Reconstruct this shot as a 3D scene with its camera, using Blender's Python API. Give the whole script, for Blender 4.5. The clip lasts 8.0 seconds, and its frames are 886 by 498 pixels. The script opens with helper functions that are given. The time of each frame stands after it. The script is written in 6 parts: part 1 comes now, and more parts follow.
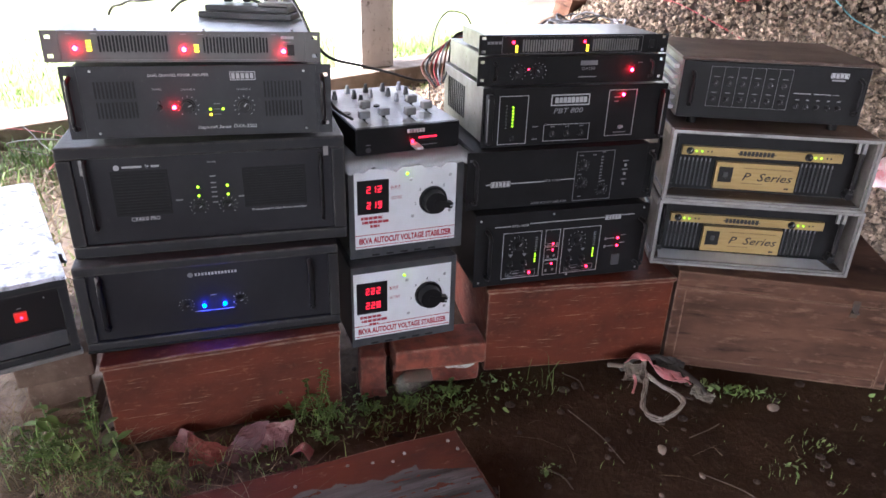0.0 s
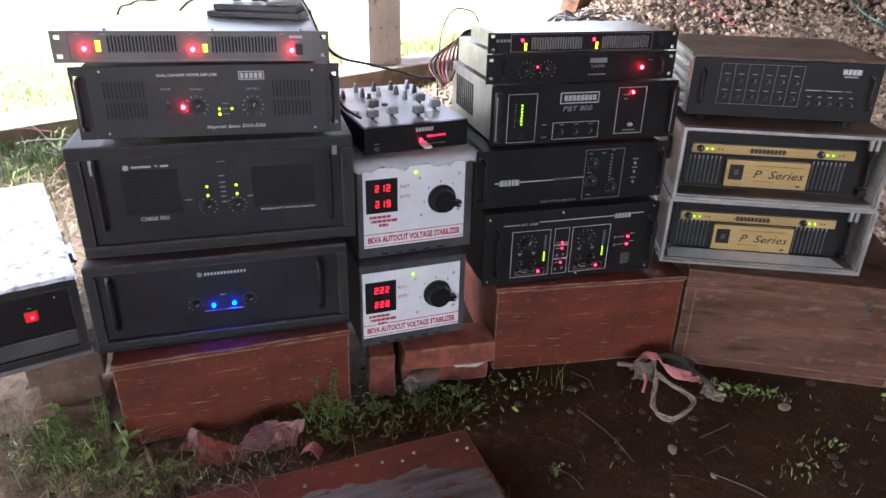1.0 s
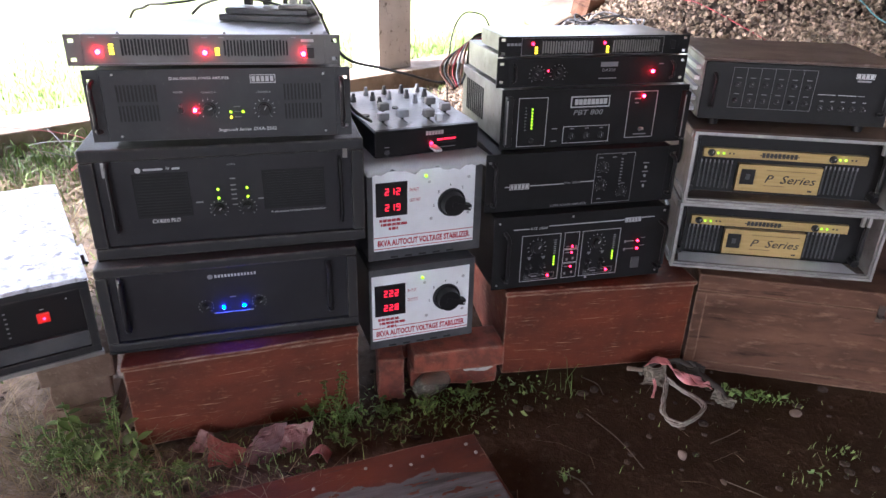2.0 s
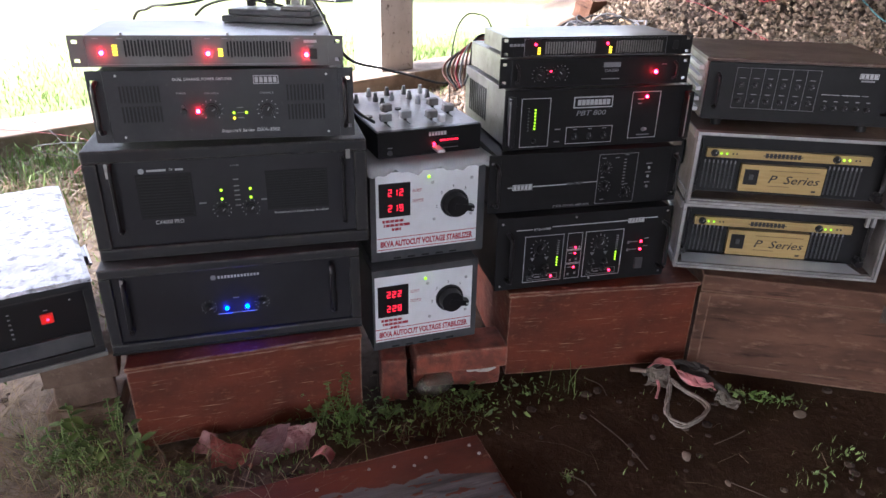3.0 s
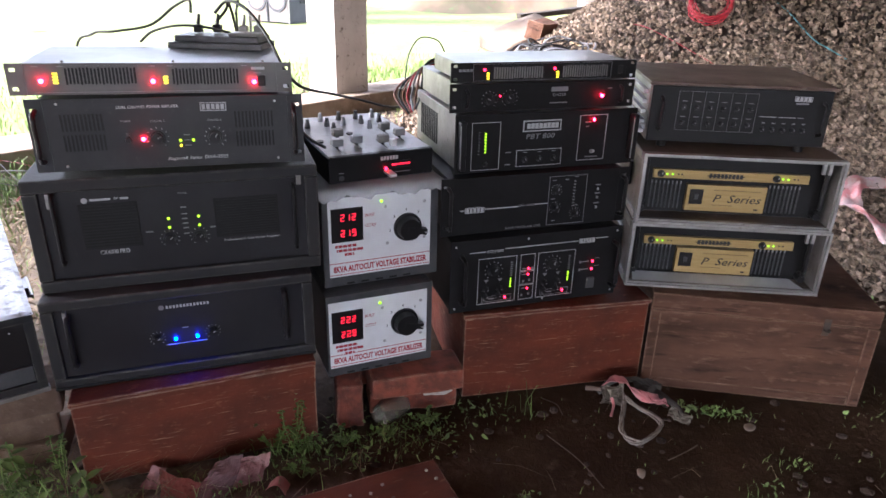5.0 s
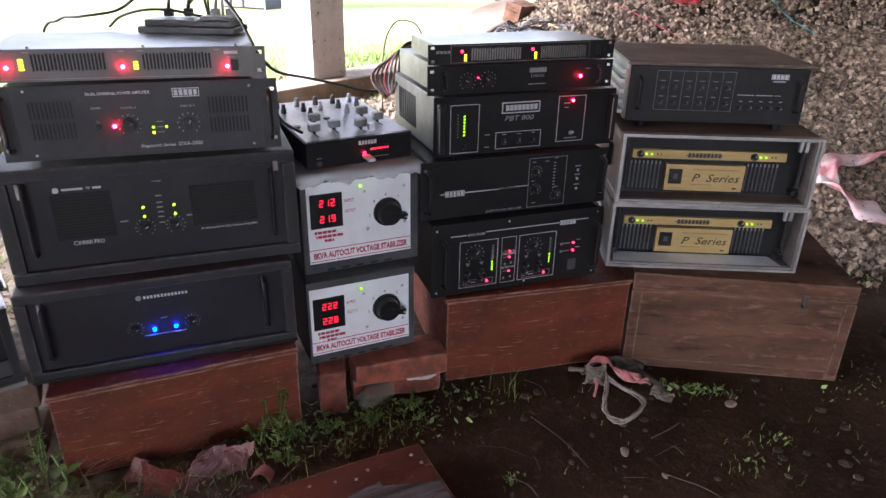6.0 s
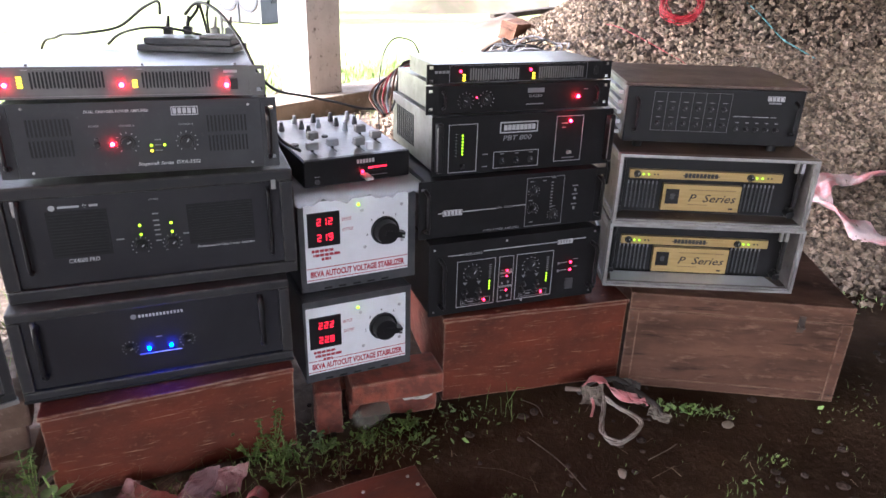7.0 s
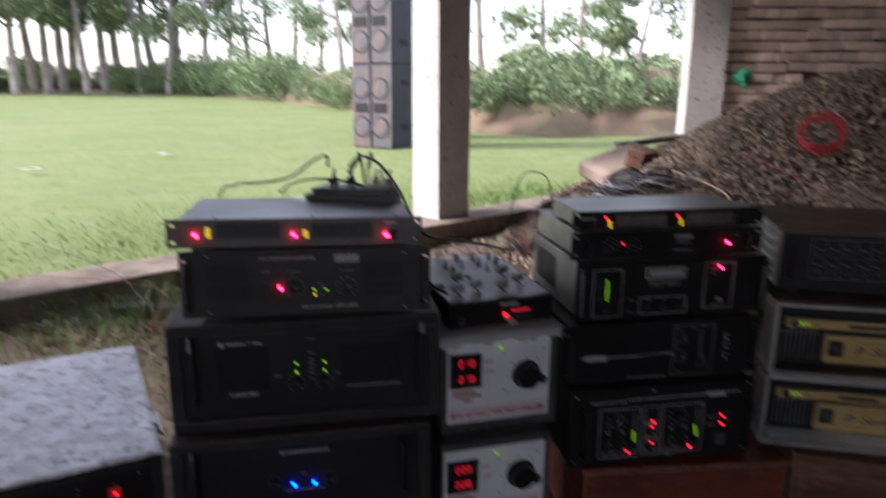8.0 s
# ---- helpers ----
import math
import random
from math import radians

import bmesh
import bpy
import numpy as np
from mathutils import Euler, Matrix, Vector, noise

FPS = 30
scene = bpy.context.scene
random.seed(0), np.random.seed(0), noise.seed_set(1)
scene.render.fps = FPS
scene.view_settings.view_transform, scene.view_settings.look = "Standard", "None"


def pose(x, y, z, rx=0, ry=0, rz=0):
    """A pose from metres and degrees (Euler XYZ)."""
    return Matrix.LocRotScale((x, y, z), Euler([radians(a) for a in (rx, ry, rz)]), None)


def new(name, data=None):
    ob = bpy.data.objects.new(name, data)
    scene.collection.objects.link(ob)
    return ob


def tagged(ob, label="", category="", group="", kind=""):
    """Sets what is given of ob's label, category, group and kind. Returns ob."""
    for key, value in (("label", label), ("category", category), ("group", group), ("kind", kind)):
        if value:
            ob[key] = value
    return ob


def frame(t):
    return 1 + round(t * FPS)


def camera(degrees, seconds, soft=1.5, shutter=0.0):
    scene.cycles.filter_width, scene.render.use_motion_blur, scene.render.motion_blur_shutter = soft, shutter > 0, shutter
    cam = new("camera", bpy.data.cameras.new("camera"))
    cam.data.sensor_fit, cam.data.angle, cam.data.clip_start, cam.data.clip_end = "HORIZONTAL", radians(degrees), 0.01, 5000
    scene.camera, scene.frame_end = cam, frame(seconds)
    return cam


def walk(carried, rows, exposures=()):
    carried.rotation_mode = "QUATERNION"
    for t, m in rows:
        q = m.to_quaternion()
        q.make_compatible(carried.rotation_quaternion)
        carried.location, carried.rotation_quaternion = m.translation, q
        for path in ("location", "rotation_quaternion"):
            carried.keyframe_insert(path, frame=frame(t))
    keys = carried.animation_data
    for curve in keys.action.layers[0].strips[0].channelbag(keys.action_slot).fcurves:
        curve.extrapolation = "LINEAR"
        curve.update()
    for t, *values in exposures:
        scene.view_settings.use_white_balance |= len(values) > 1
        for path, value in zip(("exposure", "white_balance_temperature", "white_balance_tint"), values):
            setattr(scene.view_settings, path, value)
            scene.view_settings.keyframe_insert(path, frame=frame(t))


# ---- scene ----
cam = camera(65.99, 8.0, 1.5, 0.75)
# seconds, eye, yaw, pitch, roll
ROWS = [
    (0.0, 0.0000, -0.0000, 1.0413, 9.40, -24.99, -1.63),
    (0.5, -0.0019, 0.0023, 1.0395, 9.46, -25.59, -1.21),
    (1.0, -0.0048, 0.0049, 1.0429, 9.90, -25.23, -1.27),
    (1.5, -0.0063, 0.0053, 1.0452, 10.46, -25.10, -1.36),
    (3.0, -0.0089, 0.0048, 1.0408, 10.82, -24.84, -1.10),
    (3.5, -0.0088, 0.0032, 1.0436, 10.51, -24.81, -1.33),
    (4.0, 0.0009, 0.0064, 1.0487, 8.55, -23.63, -1.29),
    (4.5, 0.0044, 0.0072, 1.0543, 7.92, -22.76, -1.49),
    (6.0, 0.0093, 0.0158, 1.0452, 5.53, -24.33, -0.99),
    (6.5, 0.0095, 0.0179, 1.0475, 5.01, -24.17, -1.06),
    (7.0, -0.0012, 0.0233, 1.0540, 5.16, -23.14, -1.53),
    (7.3, -0.0098, 0.0291, 1.0630, 5.21, -22.56, -0.68),
    (7.5, -0.0245, 0.0309, 1.0889, 7.48, -19.02, -0.69),
    (7.7, -0.0471, 0.0284, 1.1023, 10.84, -16.42, -0.43),
    (7.8, -0.0536, 0.0256, 1.1088, 12.52, -15.30, -0.74),
    (7.9, -0.0618, 0.0264, 1.1128, 13.45, -14.86, -0.55),
    (7.967, -0.0690, 0.0269, 1.1166, 14.27, -14.14, -0.38),
    (8.0, -0.0726, 0.0272, 1.1185, 14.69, -13.77, -0.30),
]
walk(cam, [(t, pose(x, y, z, 90 + p, r, a)) for t, x, y, z, a, p, r in ROWS],
     exposures=[(0.0, 4.1, 6200, 22), (1.5, 4.13, 6200, 22), (3.0, 3.82, 6200, 22), (4.5, 3.75, 6200, 22), (6.0, 3.8, 6200, 22), (6.5, 4.02, 6200, 22), (7.0, 4.2, 6200, 22), (7.3, 3.9, 6200, 22), (7.5, 3.2, 5900, 22), (7.7, 2.4, 6200, 22), (8.0, 1.88, 6200, 22)])

# ---- world and sun: an overcast day ----
SUN_EL, SUN_AZ = 33.0, 247.0  # azimuth clockwise from +y
world = bpy.data.worlds.new("overcast_sky")
scene.world = world
world.use_nodes = True
wn = world.node_tree
wn.nodes.clear()
sky = wn.nodes.new("ShaderNodeTexSky")
sky.sky_type, sky.sun_disc = "NISHITA", False
sky.sun_elevation, sky.sun_rotation = radians(SUN_EL), radians(SUN_AZ)
sky.air_density, sky.dust_density = 1.0, 1.0
pale = wn.nodes.new("ShaderNodeHueSaturation")
pale.inputs["Saturation"].default_value = 0.45
back = wn.nodes.new("ShaderNodeBackground")
back.inputs["Strength"].default_value = 0.13
wout = wn.nodes.new("ShaderNodeOutputWorld")
wn.links.new(sky.outputs[0], pale.inputs["Color"])
wn.links.new(pale.outputs[0], back.inputs["Color"])
wn.links.new(back.outputs[0], wout.inputs["Surface"])
sun = new("sun", bpy.data.lights.new("sun", "SUN"))
sun.data.energy, sun.data.angle, sun.data.color = 1.4, radians(10), (1.0, 0.97, 0.92)
sun.rotation_mode = "QUATERNION"
to_sun = Vector((math.sin(radians(SUN_AZ)) * math.cos(radians(SUN_EL)), math.cos(radians(SUN_AZ)) * math.cos(radians(SUN_EL)), math.sin(radians(SUN_EL))))
sun.rotation_quaternion = to_sun.to_track_quat("Z", "Y")


# ---- materials ----
def material(name, color, rough=0.6, metal=0.0, second=None, scale=8.0, spread=(0.4, 0.62), bump=0.0, bump_scale=60.0,
             stretch=(1, 1, 1), spec=0.5, third=None, third_scale=40.0, third_spread=(0.58, 0.7), emit=0.0, island=0.0, per_object=0.0, rough_var=0.12, scratch=None, wear=None):
    m = bpy.data.materials.new(name)
    m.use_nodes = True
    nt = m.node_tree
    bsdf = nt.nodes["Principled BSDF"]
    bsdf.inputs["Metallic"].default_value = metal
    bsdf.inputs["Specular IOR Level"].default_value = spec
    coord = nt.nodes.new("ShaderNodeTexCoord")
    mapping = nt.nodes.new("ShaderNodeMapping")
    mapping.inputs["Scale"].default_value = stretch
    nt.links.new(coord.outputs["Object"], mapping.inputs["Vector"])

    def noise_tex(sc, detail=6.0, rough_=0.6):
        n = nt.nodes.new("ShaderNodeTexNoise")
        n.inputs["Scale"].default_value, n.inputs["Detail"].default_value, n.inputs["Roughness"].default_value = sc, detail, rough_
        nt.links.new(mapping.outputs[0], n.inputs["Vector"])
        return n

    def ramp(src, lo, hi):
        r = nt.nodes.new("ShaderNodeMapRange")
        r.inputs["From Min"].default_value, r.inputs["From Max"].default_value = lo, hi
        nt.links.new(src, r.inputs["Value"])
        return r.outputs[0]

    def mix(fac, a, b):
        x = nt.nodes.new("ShaderNodeMix")
        x.data_type = "RGBA"
        nt.links.new(fac, x.inputs["Factor"])
        for sock, val in ((x.inputs["A"], a), (x.inputs["B"], b)):
            if isinstance(val, tuple):
                sock.default_value = (*val, 1.0)
            else:
                nt.links.new(val, sock)
        return x.outputs["Result"]

    big = noise_tex(scale)
    col = mix(ramp(big.outputs["Fac"], *spread), color, second if second else tuple(c * 0.8 for c in color))
    if third:
        fine = noise_tex(third_scale, 8.0, 0.7)
        col = mix(ramp(fine.outputs["Fac"], *third_spread), col, third)
    if scratch:
        tint, sc, pull, turn, lo, hi = scratch
        for k, (angle, shift) in enumerate(((turn, 0.0), (-turn * 1.7, 3.1))):
            mp = nt.nodes.new("ShaderNodeMapping")
            mp.inputs["Scale"].default_value, mp.inputs["Rotation"].default_value, mp.inputs["Location"].default_value = pull, (0, radians(angle), 0), (shift, shift, shift)
            nt.links.new(coord.outputs["Object"], mp.inputs["Vector"])
            line, mask = noise_tex(sc, 3.0, 0.5), noise_tex(11.0 + 4 * k, 4.0, 0.6)
            nt.links.new(mp.outputs[0], line.inputs["Vector"])
            both = nt.nodes.new("ShaderNodeMath")
            both.operation = "MULTIPLY"
            nt.links.new(ramp(line.outputs["Fac"], lo, hi), both.inputs[0])
            nt.links.new(ramp(mask.outputs["Fac"], 0.46, 0.6), both.inputs[1])
            col = mix(both.outputs[0], col, tint)
    if wear:
        # paint rubbed off along the edges
        round_edge = nt.nodes.new("ShaderNodeBevel")
        round_edge.samples = 4
        round_edge.inputs["Radius"].default_value = 0.006
        g0 = nt.nodes.new("ShaderNodeNewGeometry")
        dp = nt.nodes.new("ShaderNodeVectorMath")
        dp.operation = "DOT_PRODUCT"
        nt.links.new(round_edge.outputs[0], dp.inputs[0])
        nt.links.new(g0.outputs["Normal"], dp.inputs[1])
        rub = nt.nodes.new("ShaderNodeMath")
        rub.operation = "MULTIPLY"
        nt.links.new(ramp(dp.outputs["Value"], 0.995, 0.93), rub.inputs[0])
        nt.links.new(ramp(noise_tex(30, 5.0).outputs["Fac"], 0.35, 0.6), rub.inputs[1])
        col = mix(rub.outputs[0], col, wear)
    for amount, node, out in ((island, "ShaderNodeNewGeometry", "Random Per Island"), (per_object, "ShaderNodeObjectInfo", "Random")):
        if amount:
            g = nt.nodes.new(node)
            hs = nt.nodes.new("ShaderNodeHueSaturation")
            mr = nt.nodes.new("ShaderNodeMapRange")
            mr.inputs["To Min"].default_value, mr.inputs["To Max"].default_value = 1 - amount, 1 + amount
            nt.links.new(g.outputs[out], mr.inputs["Value"])
            nt.links.new(mr.outputs[0], hs.inputs["Value"])
            nt.links.new(col, hs.inputs["Color"])
            col = hs.outputs[0]
    nt.links.new(col, bsdf.inputs["Base Color"])
    rr = nt.nodes.new("ShaderNodeMapRange")
    rr.inputs["To Min"].default_value, rr.inputs["To Max"].default_value = max(0.03, rough - rough_var), min(1.0, rough + rough_var)
    nt.links.new(big.outputs["Fac"], rr.inputs["Value"])
    nt.links.new(rr.outputs[0], bsdf.inputs["Roughness"])
    if bump:
        b = nt.nodes.new("ShaderNodeBump")
        b.inputs["Strength"].default_value, b.inputs["Distance"].default_value = bump, 0.004
        nt.links.new(noise_tex(bump_scale, 8.0, 0.65).outputs["Fac"], b.inputs["Height"])
        nt.links.new(b.outputs[0], bsdf.inputs["Normal"])
    if emit:
        bsdf.inputs["Emission Color"].default_value = (*color, 1.0)
        bsdf.inputs["Emission Strength"].default_value = emit
    return m


M = {}
M["black_metal"] = material("black_painted_metal", (0.009, 0.009, 0.0095), 0.48, 0.0, (0.014, 0.014, 0.015), 6, third=(0.03, 0.029, 0.028), third_scale=90, third_spread=(0.62, 0.8), bump=0.08, bump_scale=300, spec=0.22)
# two lighter blacks for the left gear: lens haze put into the colour
M["dusty_black"] = material("hazed_black_paint", (0.018, 0.019, 0.022), 0.45, 0.0, (0.032, 0.033, 0.036), 5, third=(0.06, 0.058, 0.056), third_scale=80, third_spread=(0.6, 0.8), bump=0.08, bump_scale=300, spec=0.4)
M["dark_face"] = material("smooth_black_face", (0.013, 0.013, 0.016), 0.36, 0.0, (0.019, 0.019, 0.022), 6, third=(0.035, 0.034, 0.034), third_scale=70, third_spread=(0.62, 0.8), bump=0.05, bump_scale=300, spec=0.4)
M["black_case"] = material("black_case_cloth", (0.014, 0.014, 0.016), 0.55, 0.0, (0.022, 0.021, 0.021), 7, third=(0.035, 0.033, 0.031), third_scale=55, third_spread=(0.63, 0.8), bump=0.25, bump_scale=420, spec=0.34, wear=(0.09, 0.082, 0.075))
M["black_plastic"] = material("black_plastic", (0.01, 0.01, 0.011), 0.35, bump=0.03, spec=0.42)
M["grille"] = material("dark_grille", (0.008, 0.008, 0.009), 0.7, bump=0.1, bump_scale=500, spec=0.42)
M["grey_metal"] = material("grey_coated_steel", (0.34, 0.35, 0.37), 0.38, 0.55, (0.27, 0.28, 0.3), 5, third=(0.2, 0.19, 0.18), third_scale=70, third_spread=(0.62, 0.78), bump=0.05)
M["dull_steel"] = material("dull_zinc_steel", (0.3, 0.29, 0.28), 0.45, 0.6, (0.2, 0.19, 0.18), 9, third=(0.12, 0.1, 0.08), third_scale=60, bump=0.1)
M["eq_face"] = material("grey_brown_panel", (0.1, 0.095, 0.093), 0.4, 0.3, (0.13, 0.125, 0.12), 10, bump=0.04)
M["alu"] = material("worn_aluminium", (0.4, 0.4, 0.39), 0.42, 0.7, (0.28, 0.275, 0.265), 12, third=(0.2, 0.19, 0.17), third_scale=80, bump=0.1)
M["alu_lip"] = material("bright_aluminium_lip", (0.62, 0.63, 0.65), 0.4, 0.4, (0.5, 0.51, 0.53), 9)
M["white_panel"] = material("white_painted_panel", (0.74, 0.75, 0.77), 0.38, 0.0, (0.66, 0.66, 0.67), 7, third=(0.55, 0.53, 0.5), third_scale=60, third_spread=(0.68, 0.85), bump=0.03)
M["dark_frame"] = material("dark_grey_frame", (0.05, 0.052, 0.056), 0.45, 0.2, (0.08, 0.08, 0.082), 14, bump=0.06)
M["red_text"] = material("red_print", (0.42, 0.03, 0.05), 0.6)
M["white_text"] = material("white_print", (0.5, 0.5, 0.51), 0.6)
M["grey_text"] = material("grey_print", (0.24, 0.24, 0.25), 0.6)
M["black_text"] = material("black_print", (0.02, 0.02, 0.02), 0.6)
M["gold"] = material("brushed_gold_panel", (0.44, 0.31, 0.13), 0.45, 0.35, (0.38, 0.26, 0.1), 10, stretch=(1, 1, 12), bump=0.05, bump_scale=200)
M["gold_print"] = material("faint_brown_print", (0.22, 0.15, 0.06), 0.6)
M["red_paint"] = material("worn_red_painted_wood", (0.155, 0.034, 0.017), 0.55, 0.0, (0.07, 0.02, 0.012), 6, (0.36, 0.66), stretch=(0.8, 1, 1.6), third=(0.23, 0.09, 0.05), third_scale=55, third_spread=(0.56, 0.72), bump=0.4, bump_scale=60, spec=0.25, scratch=((0.38, 0.23, 0.155), 12.0, (0.9, 2.0, 26.0), 12.0, 0.645, 0.71), wear=(0.4, 0.3, 0.23))
M["brown_wood"] = material("weathered_brown_wood", (0.135, 0.066, 0.042), 0.75, 0.0, (0.058, 0.028, 0.018), 7.0, (0.36, 0.64), stretch=(0.45, 1, 1.6), third=(0.2, 0.115, 0.08), third_scale=26, third_spread=(0.54, 0.7), bump=0.5, bump_scale=60, spec=0.2, scratch=((0.035, 0.016, 0.011), 5.0, (1.0, 1.5, 15.0), 2.0, 0.58, 0.68), wear=(0.24, 0.15, 0.105))
M["top_wood"] = material("dusty_brown_casing", (0.1, 0.062, 0.045), 0.45, 0.0, (0.06, 0.035, 0.026), 7, third=(0.2, 0.16, 0.13), third_scale=40, bump=0.2)
M["brick"] = material("red_brick", (0.25, 0.06, 0.034), 0.85, 0.0, (0.13, 0.038, 0.024), 20, (0.4, 0.6), third=(0.4, 0.25, 0.17), third_scale=45, third_spread=(0.62, 0.8), bump=0.6, bump_scale=90, per_object=0.2, wear=(0.33, 0.2, 0.14))
M["old_brick"] = material("dull_old_brick", (0.2, 0.13, 0.09), 0.9, 0.0, (0.13, 0.08, 0.055), 14, third=(0.27, 0.2, 0.15), third_scale=40, bump=0.6, bump_scale=90, per_object=0.2)
M["wall_brick"] = material("limewashed_brick", (0.76, 0.6, 0.51), 0.9, 0.0, (0.66, 0.49, 0.41), 5, third=(0.42, 0.25, 0.18), third_scale=20, third_spread=(0.6, 0.75), bump=0.5, bump_scale=70, per_object=0.22)
M["mortar"] = material("dark_mortar", (0.13, 0.085, 0.065), 0.95, 0.0, (0.09, 0.06, 0.045), 9, bump=0.6)
M["concrete"] = material("pale_concrete", (0.52, 0.49, 0.46), 0.85, 0.0, (0.42, 0.39, 0.36), 3, third=(0.16, 0.14, 0.12), third_scale=22, third_spread=(0.57, 0.66), bump=0.6, bump_scale=40)
M["mud_concrete"] = material("muddy_plinth", (0.33, 0.26, 0.2), 0.9, 0.0, (0.17, 0.13, 0.095), 4, third=(0.3, 0.26, 0.22), third_scale=20, bump=0.6)
M["stone"] = material("gravel_stone", (0.26, 0.196, 0.145), 0.8, 0.0, (0.13, 0.097, 0.07), 30, bump=0.3, bump_scale=150, island=0.7, spec=0.35)
M["gravel_bed"] = material("gravel_bed", (0.09, 0.065, 0.05), 0.95, 0.0, (0.06, 0.045, 0.035), 20, bump=0.8, bump_scale=60)
M["leaf"] = material("weed_leaf", (0.17, 0.26, 0.075), 0.5, 0.0, (0.1, 0.17, 0.045), 20, island=0.45, per_object=0.35)
M["grass"] = material("grass_blade", (0.16, 0.25, 0.07), 0.55, 0.0, (0.12, 0.2, 0.05), 20, island=0.45)
M["straw"] = material("dry_straw", (0.24, 0.18, 0.105), 0.7, 0.0, (0.15, 0.11, 0.06), 20, island=0.35)
M["twig"] = material("damp_grey_twig", (0.13, 0.1, 0.07), 0.8, 0.0, (0.08, 0.06, 0.042), 30, per_object=0.3)
M["tree_leaf"] = material("tree_leaf", (0.24, 0.31, 0.16), 0.75, 0.0, (0.15, 0.21, 0.1), 2, island=0.5, spec=0.3)
M["bark"] = material("pale_bark", (0.42, 0.38, 0.34), 0.9, 0.0, (0.25, 0.21, 0.18), 1.5, bump=0.4)
M["bank"] = material("earth_bank", (0.21, 0.135, 0.09), 0.95, 0.0, (0.14, 0.115, 0.065), 0.9, third=(0.13, 0.18, 0.07), third_scale=3.0, third_spread=(0.55, 0.66), bump=0.5, bump_scale=8)
M["cable"] = material("black_cable", (0.012, 0.012, 0.013), 0.45)
M["grey_cable"] = material("grey_cable", (0.25, 0.25, 0.27), 0.5)
M["red_wire"] = material("red_wire", (0.42, 0.022, 0.035), 0.42, island=0.2)
M["brown_wire"] = material("brown_wire", (0.22, 0.08, 0.05), 0.5, island=0.4)
M["pink_cloth"] = material("pink_plastic_strip", (0.46, 0.15, 0.15), 0.6, 0.0, (0.5, 0.26, 0.25), 30, bump=0.3)
M["rope"] = material("dirty_rope", (0.3, 0.27, 0.23), 0.9, 0.0, (0.18, 0.15, 0.12), 60, bump=0.6, bump_scale=300)
M["rag"] = material("muddy_red_plastic", (0.2, 0.045, 0.032), 0.5, 0.0, (0.13, 0.03, 0.024), 16, (0.45, 0.62), third=(0.07, 0.035, 0.025), third_scale=30, bump=0.4)
M["rag_dark"] = material("wine_red_plastic", (0.1, 0.026, 0.028), 0.45, 0.0, (0.07, 0.02, 0.02), 16, bump=0.3)
M["rag_pale"] = material("pale_pink_plastic", (0.19, 0.065, 0.06), 0.55, 0.0, (0.3, 0.15, 0.14), 25, (0.45, 0.6), third=(0.45, 0.3, 0.27), third_scale=50, bump=0.5)
M["pebble"] = material("pale_pebble", (0.2, 0.15, 0.115), 0.8, bump=0.3)
M["green_cloth"] = material("green_cloth", (0.03, 0.3, 0.17), 0.8, bump=0.3)
M["chrome"] = material("bare_metal_control", (0.5, 0.5, 0.5), 0.35, 0.8)
M["dark_wall"] = material("grey_plaster", (0.15, 0.135, 0.12), 0.9, 0.0, (0.1, 0.09, 0.08), 2, bump=0.3)
M["roof"] = material("rusty_tin_roof", (0.16, 0.12, 0.1), 0.6, 0.3, (0.1, 0.07, 0.06), 2, bump=0.2)
M["speaker_box"] = material("worn_black_cabinet", (0.02, 0.022, 0.03), 0.7, 0.0, (0.035, 0.037, 0.045), 3)
M["speaker_front"] = material("grey_speaker_front", (0.1, 0.095, 0.1), 0.7, 0.0, (0.17, 0.11, 0.095), 4, (0.45, 0.62))
M["led_red"] = material("red_led", (1.0, 0.006, 0.022), 0.4, emit=30.0)
M["led_red_small"] = material("small_red_led", (1.0, 0.012, 0.035), 0.4, emit=1.2)
M["led_green"] = material("green_led", (0.4, 1.0, 0.02), 0.4, emit=0.16)
M["led_yellow"] = material("yellow_led", (1.0, 0.78, 0.03), 0.4, emit=0.22)
M["led_blue"] = material("blue_led", (0.002, 0.024, 1.0), 0.4, emit=32.0)
M["digit"] = material("red_digit", (1.0, 0.02, 0.05), 0.4, emit=0.2)
clear = bpy.data.materials.new("clear_plastic_film")
clear.use_nodes = True
cb = clear.node_tree.nodes["Principled BSDF"]
cb.inputs["Base Color"].default_value = (0.85, 0.86, 0.88, 1)
cb.inputs["Roughness"].default_value = 0.28
cb.inputs["Alpha"].default_value = 0.34
M["film"] = clear


# ---- mesh helpers ----
def bx(bm, x0, x1, y0, y1, z0, z1, bevel=0.0):
    verts = bmesh.ops.create_cube(bm, size=1.0)["verts"]
    for v in verts:
        v.co = Vector((x0 + (v.co.x + 0.5) * (x1 - x0), y0 + (v.co.y + 0.5) * (y1 - y0), z0 + (v.co.z + 0.5) * (z1 - z0)))
    if bevel:
        edges = {e for v in verts for e in v.link_edges}
        bmesh.ops.bevel(bm, geom=list(edges), offset=bevel, segments=2, profile=0.5, affect="EDGES")
    return bm


def box(x0, x1, y0, y1, z0, z1, bevel=0.0):
    return bx(bmesh.new(), x0, x1, y0, y1, z0, z1, bevel)


